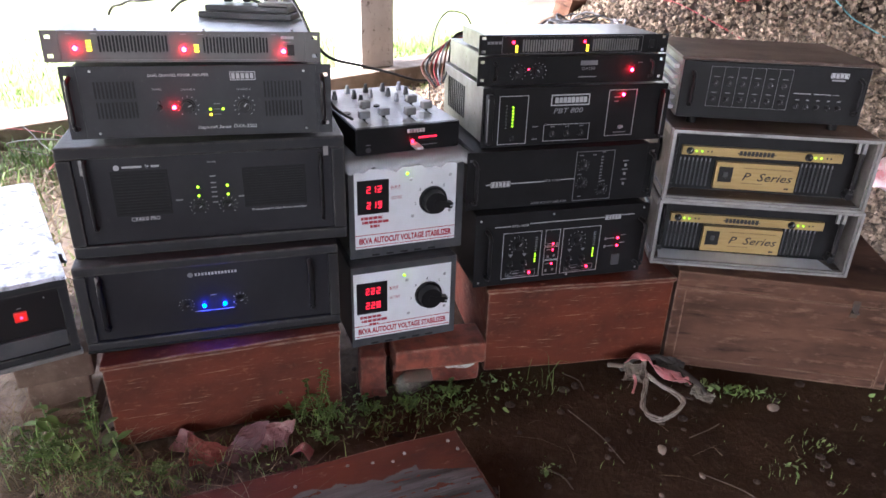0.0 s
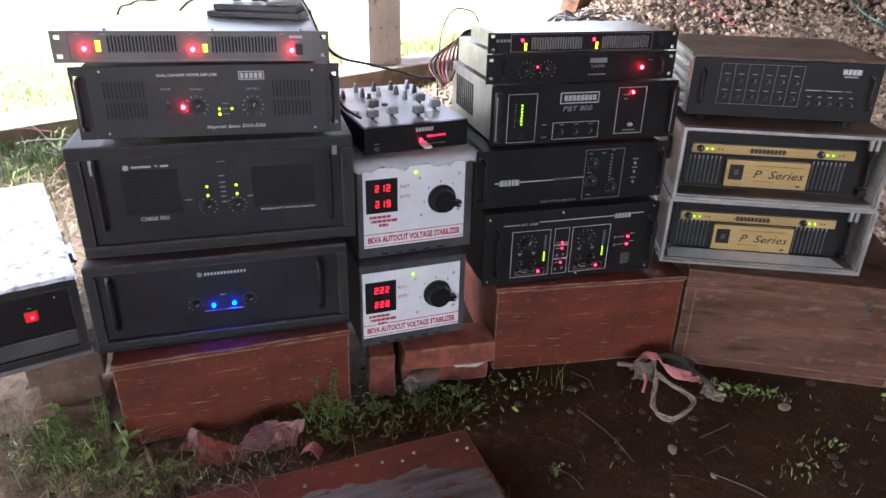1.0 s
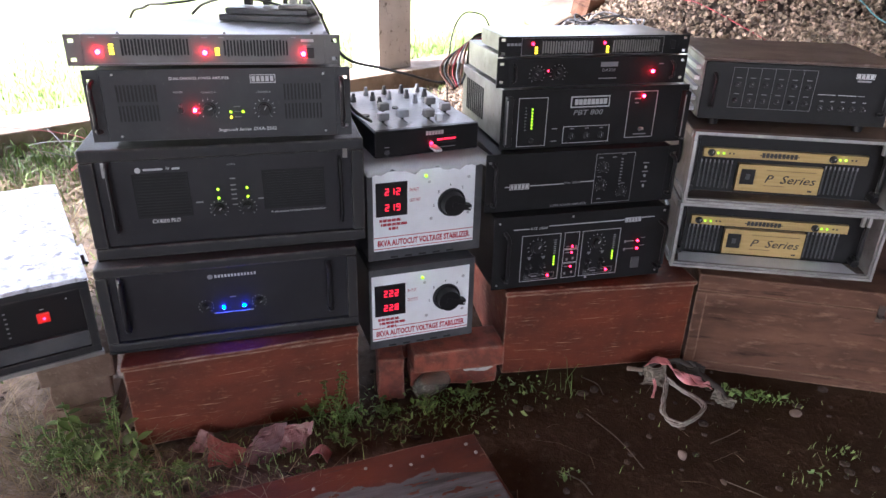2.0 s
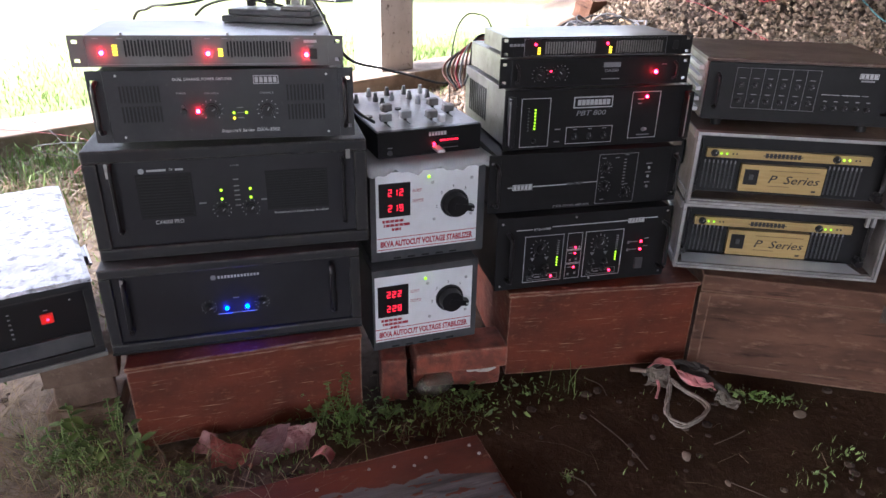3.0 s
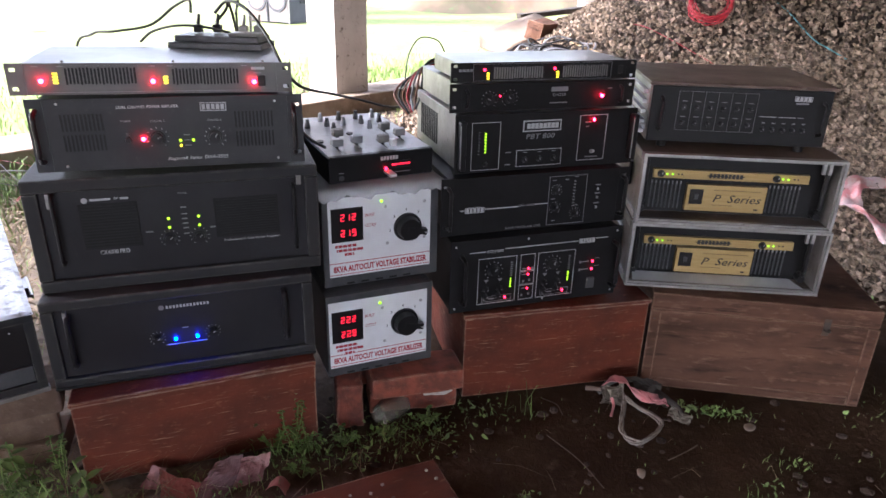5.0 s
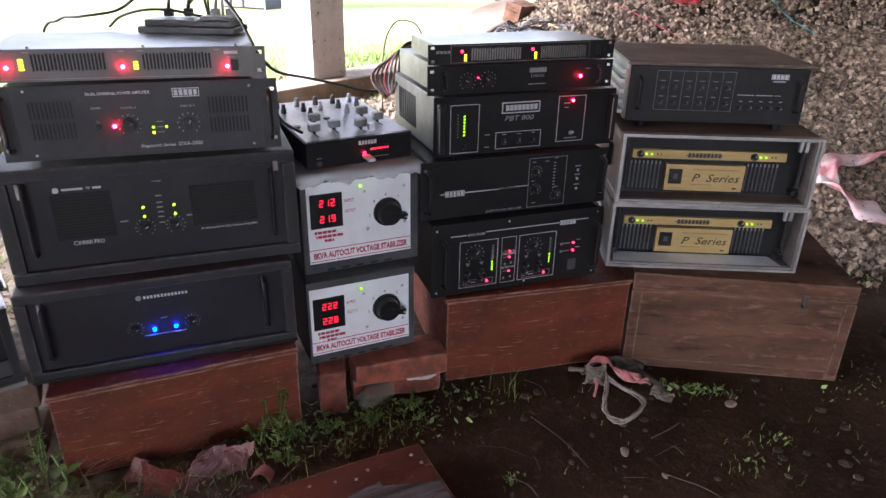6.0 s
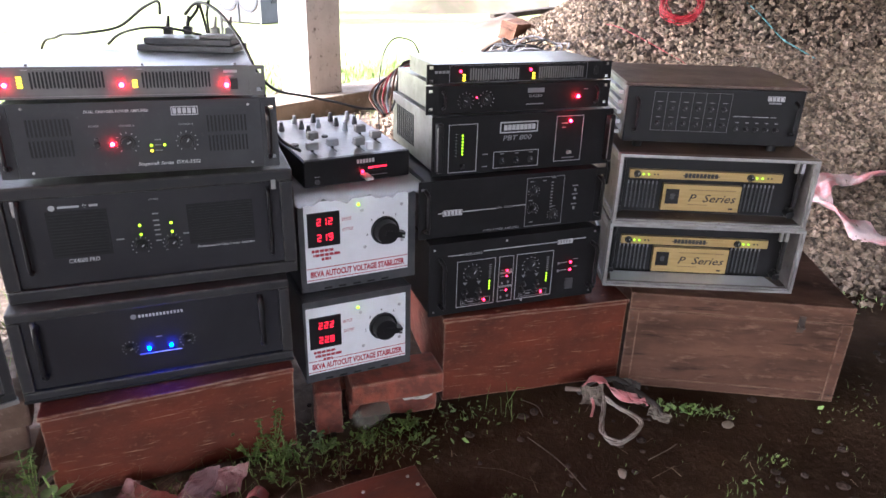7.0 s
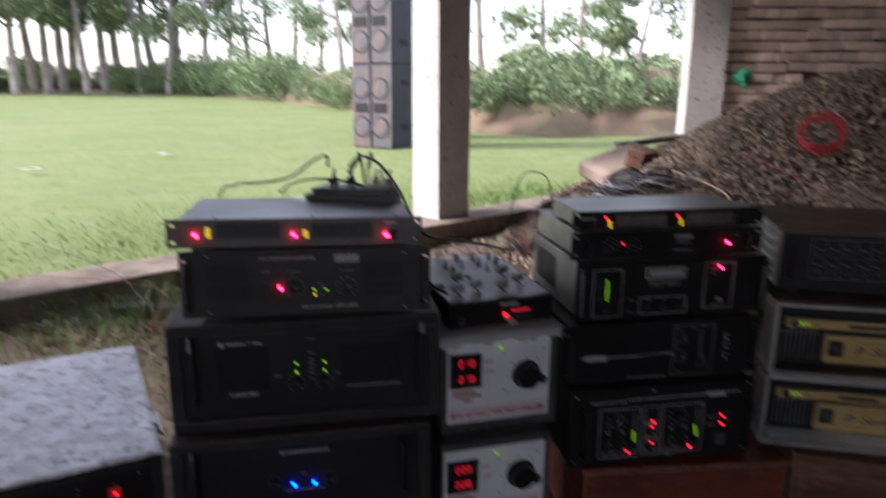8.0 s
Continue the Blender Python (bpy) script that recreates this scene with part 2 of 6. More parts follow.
def rod(bm, p, q, r0, r1=None, seg=12):
    p, q = Vector(p), Vector(q)
    m = Matrix.Translation((p + q) / 2) @ (q - p).to_track_quat("Z", "Y").to_matrix().to_4x4()
    bmesh.ops.create_cone(bm, cap_ends=True, segments=seg, radius1=r0, radius2=r0 if r1 is None else r1, depth=(q - p).length, matrix=m)
    return bm


def ball(bm, c, r, sub=2, squash=(1, 1, 1)):
    bmesh.ops.create_icosphere(bm, subdivisions=sub, radius=r, matrix=Matrix.Translation(c) @ Matrix.Diagonal((*squash, 1)))
    return bm


def tube_path(pts, r, seg=6, closed=False, bm=None):
    """A round tube along points."""
    bm = bm or bmesh.new()
    pts = [Vector(p) for p in pts]
    n = len(pts)
    rings = []
    for i, p in enumerate(pts):
        a, b = pts[i - 1 if i or closed else 0], pts[(i + 1) % n if closed else min(i + 1, n - 1)]
        d = (b - a).normalized()
        u = d.orthogonal() if abs(d.z) > 0.95 else d.cross(Vector((0, 0, 1)))
        u.normalize()
        w = d.cross(u)
        rings.append([bm.verts.new(p + r * (math.cos(t) * u + math.sin(t) * w)) for t in (2 * math.pi * k / seg for k in range(seg))])
    for i in range(n if closed else n - 1):
        ra, rb = rings[i], rings[(i + 1) % n]
        for k in range(seg):
            bm.faces.new((ra[k], ra[(k + 1) % seg], rb[(k + 1) % seg], rb[k]))
    if not closed:
        bm.faces.new(rings[0])
        bm.faces.new(rings[-1][::-1])
    bmesh.ops.recalc_face_normals(bm, faces=bm.faces[:])
    return bm


def curve_pts(ctrl, steps=8):
    """A smooth way through the control points."""
    c = [Vector(p) for p in ctrl]
    c = [2 * c[0] - c[1]] + c + [2 * c[-1] - c[-2]]
    out = []
    for i in range(1, len(c) - 2):
        for k in range(steps):
            t = k / steps
            out.append(0.5 * (2 * c[i] + (c[i + 1] - c[i - 1]) * t + (2 * c[i - 1] - 5 * c[i] + 4 * c[i + 1] - c[i + 2]) * t * t + (3 * c[i] - c[i - 1] - 3 * c[i + 1] + c[i + 2]) * t ** 3))
    return out + [c[-2]]


def finish(name, bm, mat, smooth=False):
    me = bpy.data.meshes.new(name)
    bm.to_mesh(me)
    bm.free()
    me.materials.append(M[mat])
    if smooth:
        me.polygons.foreach_set("use_smooth", [True] * len(me.polygons))
    return me


def part(name, bm, mat, parent, label="", smooth=False):
    ob = new(name, finish(name, bm, mat, smooth))
    ob.parent = parent
    return tagged(ob, label)


def solid(name, bm, mat, m, label="", category="", group="", kind="", smooth=False):
    ob = new(name, finish(name, bm, mat, smooth))
    ob.matrix_basis = m
    return tagged(ob, label, category, group, kind)


def thing(name, m, label, category, group=""):
    ob = new(name)
    ob.empty_display_size = 0.05
    ob.matrix_basis = m
    return tagged(ob, label, category, group)


def joined(name, verts, faces, mat, label, category, m=None, smooth=False, kind="stuff", mats=()):
    me = bpy.data.meshes.new(name)
    me.from_pydata(verts, [], faces)
    me.materials.append(M[mat])
    ob = new(name, me)
    if smooth:
        me.polygons.foreach_set("use_smooth", [True] * len(me.polygons))
    if m:
        ob.matrix_basis = m
    return tagged(ob, label, category, "", kind)


def lettering(text, width, height, x, y, z, mat, parent, name="lettering", slant=0.0, bold=0.012):
    """Raised print on a front (facing -y), its lower left corner at x, z; fitted to width and height."""
    cu = bpy.data.curves.new(name, "FONT")
    cu.body, cu.size, cu.extrude, cu.shear = text, 1.0, 0.0, slant
    cu.resolution_u, cu.offset = 2, bold
    tmp = bpy.data.objects.new("tmp", cu)
    scene.collection.objects.link(tmp)
    bpy.context.view_layer.update()
    me = bpy.data.meshes.new_from_object(tmp.evaluated_get(bpy.context.evaluated_depsgraph_get()))
    bpy.data.objects.remove(tmp)
    co = np.empty(len(me.vertices) * 3)
    me.vertices.foreach_get("co", co)
    co = co.reshape(-1, 3)
    lo, hi = co.min(0), co.max(0)
    out = np.zeros_like(co)
    out[:, 0] = x + (co[:, 0] - lo[0]) / (hi[0] - lo[0]) * width
    out[:, 2] = z + (co[:, 1] - lo[1]) / (hi[1] - lo[1]) * height
    out[:, 1] = y
    me.vertices.foreach_set("co", out.ravel())
    me.materials.clear()
    me.materials.append(M[mat])
    me.name = name
    ob = new(name, me)
    ob.parent = parent
    return ob


def bar(x0, x1, z0, z1, mat, parent, y=0.0, name="print_bar"):
    return part(name, box(x0, x1, y - 0.0009, y + 0.0005, z0, z1), mat, parent)


def outline(x0, x1, z0, z1, t, mat, parent, y=0.0, name="printed_frame", lean=0.0):
    bm = bmesh.new()
    for a, b, c, d in ((x0, x1, z1 - t, z1), (x0, x1, z0, z0 + t), (x0, x0 + t, z0 + t, z1 - t), (x1 - t, x1, z0 + t, z1 - t)):
        bx(bm, a, b, y - 0.0009, y + 0.0004, c, d)
    return part(name, bm, mat, parent)


def led(x, z, r, mat, parent, y=0.0):
    bm = bmesh.new()
    ball(bm, (x, y - r * 0.75, z), r, 2)
    return part("indicator_light", bm, mat, parent, smooth=True)


def knob(x, z, r, parent, mat="black_plastic", y=0.0, turn=40.0, ticks=True):
    bm = bmesh.new()
    rod(bm, (x, y, z), (x, y - 0.009, z), r * 0.8, r * 0.7, 20)
    rod(bm, (x, y, z), (x, y - 0.003, z), r, r * 0.95, 20)
    k = part("knob", bm, mat, parent)
    a = radians(turn)
    pm = bmesh.new()
    bmesh.ops.create_cube(pm, size=1.0, matrix=Matrix.Translation((x + math.sin(a) * r * 0.35, y - 0.0095, z + math.cos(a) * r * 0.35)) @ Matrix.Rotation(a, 4, "Y") @ Matrix.Diagonal((r * 0.12, 0.001, r * 0.55, 1)))
    part("pointer", pm, "white_text", k)
    if ticks:
        tm = bmesh.new()
        for i in range(11):
            b = radians(-140 + 28 * i)
            bmesh.ops.create_cube(tm, size=1.0, matrix=Matrix.Translation((x + math.sin(b) * r * 1.4, y - 0.0004, z + math.cos(b) * r * 1.4)) @ Matrix.Rotation(b, 4, "Y") @ Matrix.Diagonal((r * 0.06, 0.0008, r * 0.22, 1)))
        part("dial_marks", tm, "white_text", parent)
    return k


def handle(x, z0, z1, parent, mat="black_plastic", reach=0.022, r=0.0045, y=0.0):
    pts = curve_pts([(x, y, z0), (x, y - reach, z0 + 0.008), (x, y - reach, (z0 + z1) / 2), (x, y - reach, z1 - 0.008), (x, y, z1)], 5)
    return part("handle", tube_path(pts, r, 8), mat, parent, smooth=True)


def screws(pts, parent, r=0.0035, y=0.0):
    for x, z in pts:
        part("screw", rod(bmesh.new(), (x, y, z), (x, y - 0.002, z), r, r * 0.8, 8), "chrome", parent)

# ---- the setting ----
HEAP = (1.5, 5.55, 1.24, 3.15)
WALL_DIR = radians(55.5)
WD, WN = Vector((math.cos(WALL_DIR), math.sin(WALL_DIR), 0)), Vector((-math.sin(WALL_DIR), math.cos(WALL_DIR), 0))
CORNER = Vector((-1.343, 4.761, 0))


def ground_z(x, y):
    """Height of the trodden earth: flat, a little uneven, higher by the left-hand box."""
    near = math.exp(-(x * x + (y - 1.2) ** 2) / 18)
    rise = 0.022 * math.exp(-(((x + 0.85) / 0.45) ** 2 + ((y - 0.95) / 0.5) ** 2)) - 0.02 * math.exp(-(((x - 0.7) / 0.4) ** 2 + ((y - 1.6) / 0.3) ** 2))
    bumps = 0.012 * noise.noise((x * 3.1, y * 3.1, 0.3)) + 0.007 * noise.noise((x * 9, y * 9, 1.7)) + 0.004 * noise.noise((x * 24, y * 24, 4.0))
    return (rise + bumps) * near - 0.004


def heap_z(x, y):
    px, py, h, r = HEAP
    d = math.hypot((x - px) * (1.27 if x < px else 0.9), y - py)
    base = h * max(0.0, 1 - math.sqrt(d * d + 0.12) / r) ** 1.05 * 1.1
    return base + (0.05 * noise.noise((x * 1.3, y * 1.3, 8.0)) + 0.025 * noise.noise((x * 4, y * 4, 2.0))) * min(1.0, base * 6)


def build_ground():
    fine = list(np.arange(-2.4, 2.41, 0.03))
    far = [2.4 * 1.16 ** k for k in range(1, 34)]
    xs = [-v for v in reversed(far)] + fine + far
    ys = [v + 1.2 for v in xs]
    verts = [(x, y, ground_z(x, y)) for y in ys for x in xs]
    n = len(xs)
    faces = [(j * n + i, j * n + i + 1, (j + 1) * n + i + 1, (j + 1) * n + i) for j in range(len(ys) - 1) for i in range(n - 1)]
    ob = joined("ground", verts, faces, "gravel_bed", "dark damp trodden soil running out into a green field", "ground", smooth=True, kind="structure")
    m = bpy.data.materials.new("soil_and_field")
    m.use_nodes = True
    nt = m.node_tree
    bsdf = nt.nodes["Principled BSDF"]
    geo = nt.nodes.new("ShaderNodeNewGeometry")

    def tex(scale, detail=8.0):
        t = nt.nodes.new("ShaderNodeTexNoise")
        t.inputs["Scale"].default_value, t.inputs["Detail"].default_value, t.inputs["Roughness"].default_value = scale, detail, 0.65
        nt.links.new(geo.outputs["Position"], t.inputs["Vector"])
        return t.outputs["Fac"]

    def rng(src, lo, hi):
        r = nt.nodes.new("ShaderNodeMapRange")
        r.inputs["From Min"].default_value, r.inputs["From Max"].default_value = lo, hi
        nt.links.new(src, r.inputs["Value"])
        return r.outputs[0]

    def mix(f, a, b):
        x = nt.nodes.new("ShaderNodeMix")
        x.data_type = "RGBA"
        nt.links.new(f, x.inputs["Factor"])
        for s, v in ((x.inputs["A"], a), (x.inputs["B"], b)):
            if isinstance(v, tuple):
                s.default_value = (*v, 1)
            else:
                nt.links.new(v, s)
        return x.outputs["Result"]
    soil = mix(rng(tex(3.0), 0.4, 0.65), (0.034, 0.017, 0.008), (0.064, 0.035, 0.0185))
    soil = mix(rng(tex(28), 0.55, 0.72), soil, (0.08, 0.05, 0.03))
    # dry crust, plus brighter sky light on the open side, put into the colour
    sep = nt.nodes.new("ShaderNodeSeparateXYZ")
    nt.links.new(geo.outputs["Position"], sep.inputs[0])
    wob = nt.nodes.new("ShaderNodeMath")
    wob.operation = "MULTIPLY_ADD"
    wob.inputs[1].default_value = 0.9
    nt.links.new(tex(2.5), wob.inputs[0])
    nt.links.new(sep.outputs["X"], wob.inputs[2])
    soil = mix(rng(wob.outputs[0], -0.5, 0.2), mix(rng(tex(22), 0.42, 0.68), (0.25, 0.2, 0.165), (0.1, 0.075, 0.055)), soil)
    field = mix(rng(tex(0.35), 0.35, 0.65), (0.2, 0.255, 0.09), (0.27, 0.31, 0.13))
    field = mix(rng(tex(2.2), 0.48, 0.68), field, (0.19, 0.235, 0.07))
    field = mix(rng(tex(9.0), 0.5, 0.75), field, (0.13, 0.19, 0.06))
    field = mix(rng(tex(0.06), 0.52, 0.68), field, (0.29, 0.3, 0.15))
    # distance outside the plinth wall
    dot = nt.nodes.new("ShaderNodeVectorMath")
    dot.operation = "DOT_PRODUCT"
    dot.inputs[1].default_value = WN
    nt.links.new(geo.outputs["Position"], dot.inputs[0])
    edge = WN.dot(CORNER)
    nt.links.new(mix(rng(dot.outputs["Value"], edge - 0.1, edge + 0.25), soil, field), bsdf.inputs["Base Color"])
    bsdf.inputs["Roughness"].default_value = 0.85
    bsdf.inputs["Specular IOR Level"].default_value = 0.2
    bump = nt.nodes.new("ShaderNodeBump")
    bump.inputs["Strength"].default_value, bump.inputs["Distance"].default_value = 0.7, 0.012
    nt.links.new(tex(45), bump.inputs["Height"])
    nt.links.new(bump.outputs[0], bsdf.inputs["Normal"])
    ob.data.materials[0] = m


def wall_pose(along, out, z):
    p = CORNER + WD * along + WN * out
    return pose(p.x, p.y, z, 0, 0, math.degrees(WALL_DIR))


def rough_box(x0, x1, y0, y1, z0, z1, cuts, amount, seed):
    bm = box(x0, x1, y0, y1, z0, z1)
    bmesh.ops.subdivide_edges(bm, edges=bm.edges[:], cuts=cuts, use_grid_fill=True)
    for v in bm.verts:
        v.co += Vector(noise.noise_vector(v.co * 4 + Vector((seed, seed, 0)))) * amount + Vector(noise.noise_vector(v.co * 14 + Vector((seed, 0, 0)))) * amount * 0.4
    return bm


build_ground()
solid("wall_plinth", rough_box(-6.5, 7.0, -0.14, 0.2, -0.2, 0.135, 24, 0.012, 3), "mud_concrete", wall_pose(0, 0, 0), "low muddy concrete plinth wall along the open side", "wall", kind="structure", smooth=True)
for i, along in enumerate((0.0, -3.4)):
    solid("pillar", rough_box(0, 0.3, 0, 0.3, 0.1, 2.9, 6, 0.004, 7 + i), "concrete", wall_pose(along, 0, 0), "square pale concrete pillar standing on the plinth wall", "pillar", "pillars of the open side", "structure")

# brick wall at the far end
FAR, FAR_YAW = Vector((0.42, 6.4, 0)), 8.0
solid("pillar", rough_box(0, 0.3, -0.06, 0.24, -0.1, 2.9, 6, 0.004, 9), "concrete", pose(FAR.x, FAR.y, 0, 0, 0, FAR_YAW), "square pale concrete pillar beside the brick wall", "pillar", "pillars of the open side", "structure")
far_wall = solid("wall_far", box(0.3, 3.3, 0.03, 0.26, -0.1, 2.9), "mortar", pose(FAR.x + 0.02, FAR.y, 0, 0, 0, FAR_YAW), "limewashed brick wall with dark open joints", "wall", kind="structure")

# closing walls and roof, behind and above the camera: unseen, placed to shape light
solid("wall_side", box(3.6, 3.8, -5.5, 8.5, -0.1, 2.9), "dark_wall", pose(0, 0, 0), "unseen plain grey wall, added to block light", "wall", kind="structure")
solid("wall_rear", box(-8.0, -0.9, -4.2, -4.0, -0.1, 2.9), "dark_wall", pose(0, 0, 0), "unseen plain grey wall, added to block light", "wall", kind="structure")
# unseen beam, added to cut sky light from the open side
solid("lintel", rough_box(-6.5, -0.01, -0.02, 0.18, 2.45, 2.88, 6, 0.006, 5), "dark_wall", wall_pose(0, 0.06, 0), "unseen grey beam, added to trim light along the open side", "beam", kind="structure")
roof = bmesh.new()
for k in range(78):
    x = -10.0 + 0.22 * k
    bx(roof, x, x + 0.12, -8.5, 0.5, 2.9, 2.93)
    bx(roof, x + 0.12, x + 0.22, -8.5, 0.5, 2.915, 2.945)
solid("ceiling", roof, "roof", wall_pose(0, 0, 0), "corrugated tin roof underside", "ceiling", kind="structure")


def build_heap():
    px, py, h, r = HEAP
    n = 70
    verts, faces = [], []
    for j in range(n + 1):
        for i in range(n + 1):
            x, y = px - r + 2 * r * i / n, py - r + 2 * r * j / n
            z = heap_z(x, y)
            verts.append((x, y, z - 0.02 if z > 0.002 else -0.08))
    for j in range(n):
        for i in range(n):
            faces.append((j * (n + 1) + i, j * (n + 1) + i + 1, (j + 1) * (n + 1) + i + 1, (j + 1) * (n + 1) + i))
    heap = joined("gravel_heap", verts, faces, "gravel_bed", "tall heap of grey-brown crushed stone gravel", "gravel", smooth=True)
    rng = np.random.default_rng(5)
    base = np.array([(-1, -1, -1), (1, -1, -1), (1, 1, -1), (-1, 1, -1), (-1, -1, 1), (1, -1, 1), (1, 1, 1), (-1, 1, 1)], float) * 0.62
    tri = np.array([(0, 3, 2, 1), (4, 5, 6, 7), (0, 1, 5, 4), (1, 2, 6, 5), (2, 3, 7, 6), (3, 0, 4, 7)])
    allv, allf, count = [], [], 0
    for turn in range(150000):
        a, d = rng.uniform(0, 2 * math.pi), r * 1.06 * math.sqrt(rng.uniform())
        x, y = px + d * math.cos(a), py + d * math.sin(a)
        if turn > 115000:
            x, y = rng.uniform(0.9, 2.4), rng.uniform(2.3, 4.0)
        if y > py + 0.6 or x > 4.6 or (y < 2.15 and x < 1.0) or (x - px) * 0.2 + (y - py) > 0.9:
            continue
        near = max(0.0, min(1.0, (4.6 - y) / 2.0))
        if rng.uniform() > 0.55 + 0.45 * near:
            continue
        z = heap_z(x, y)
        if z < 0.005 and rng.uniform() > 0.25:
            continue
        s = rng.uniform(0.007, 0.0145) * (1.25 - 0.2 * near)
        q = rng.normal(size=4)
        q /= np.linalg.norm(q)
        w, i, j, k = q
        rot = np.array([(1 - 2 * (j * j + k * k), 2 * (i * j - k * w), 2 * (i * k + j * w)), (2 * (i * j + k * w), 1 - 2 * (i * i + k * k), 2 * (j * k - i * w)), (2 * (i * k - j * w), 2 * (j * k + i * w), 1 - 2 * (i * i + j * j))])
        shape = (base + rng.uniform(-0.3, 0.3, (8, 3))) * rng.uniform(0.6, 1.25, 3) * s
        allv.append(shape @ rot.T + (x, y, max(z, ground_z(x, y)) + rng.uniform(-0.3, 0.9) * s))
        allf.append(tri + 8 * count)
        count += 1
    stones = joined("loose_stones", np.concatenate(allv), np.concatenate(allf).tolist(), "stone", "", "")
    stones.parent = heap


build_heap()


# ---- outside: field edge, bank, trees, loudspeakers ----
def leaf_cloud(rng, centre, size, count, leaf):
    """Small leaf faces scattered through a ragged clump."""
    p = rng.normal(size=(count, 3))
    p /= np.linalg.norm(p, axis=1)[:, None]
    p *= (rng.uniform(0.25, 1.0, count) ** 0.5)[:, None]
    p = p * size + centre
    a = rng.normal(size=(count, 3)) * leaf
    b = rng.normal(size=(count, 3)) * leaf * 0.6
    return np.stack([p - a, p + b, p + a, p - b], 1).reshape(-1, 3)


def quads(n):
    return np.arange(n * 4).reshape(n, 4).tolist()


def build_tree(x, y, height, seed, thin, label):
    rng = np.random.default_rng(seed)
    t = thing("tree", pose(x, y, 0), label, "tree", "trees at the field's edge")
    bm = bmesh.new()
    lean = rng.uniform(-0.06, 0.06, 2)
    pts = [(lean[0] * height * s + 0.15 * math.sin(5 * s + seed), lean[1] * height * s, height * s) for s in np.linspace(0, 1, 8)]
    for k in range(7):
        rod(bm, pts[k], pts[k + 1], 0.02 * height * (1 - k / 8.5), 0.02 * height * (1 - (k + 1) / 8.5), 8)
    tips = []
    for k in range(9 if thin else 16):
        s = rng.uniform(0.3, 0.95)
        b = np.array(pts[min(6, int(s * 7))])
        a = rng.uniform(0, 6.28)
        e = b + np.array([math.cos(a), math.sin(a), rng.uniform(0.2, 0.9)]) * height * rng.uniform(0.1, 0.22)
        rod(bm, b, e, 0.006 * height, 0.002 * height, 5)
        tips.append(e)
    tips.append(np.array(pts[-1]))
    part("trunk", bm, "bark", t)
    cl = np.concatenate([leaf_cloud(rng, c, np.array([1, 1, 0.7]) * height * rng.uniform(0.06, 0.12), 200 if thin else 420, 0.0075 * height) for c in tips])
    me = bpy.data.meshes.new("crown")
    me.from_pydata(cl, [], quads(len(cl) // 4))
    me.materials.append(M["tree_leaf"])
    c = new("crown", me)
    c.parent = t


def polar(deg, dist):
    """A place outside, by its bearing from straight ahead (left positive) and its distance."""
    return -dist * math.sin(radians(deg)), dist * math.cos(radians(deg))


trng = np.random.default_rng(11)
for deg, dist, hgt, thin in ((46, 62, 17, False), (44, 66, 19, False), (41.5, 63, 16, False), (38, 64, 18, False), (36, 60, 14, True), (33.5, 58, 15, True), (30, 58, 13, True), (26.5, 50, 12, True), (23, 44, 11, True), (49, 60, 18, False), (52, 62, 17, False),
                             (11.8, 30, 10, True), (9.0, 29, 3.6, False), (7.2, 30, 9, True), (4.2, 26, 8, True), (1.8, 24, 4.2, False), (-0.6, 23, 5.5, False), (35.5, 70, 20, False), (42.5, 72, 22, False), (47.5, 74, 22, False), (39.5, 70, 21, False), (45, 69, 20, False), (50.5, 68, 21, False), (53, 70, 22, False), (31.5, 66, 15, True), (28.2, 60, 14, True), (24.8, 54, 12, True), (21.3, 47, 12, True), (40.3, 67, 20, False), (43.2, 68, 21, False), (48.3, 66, 20, False), (37, 69, 19, False)):
    build_tree(*polar(deg, dist), hgt, int(deg * 10) + 500, thin, "tall thin tree with sparse leaves at the field's edge" if thin else "leafy green tree at the field's edge")


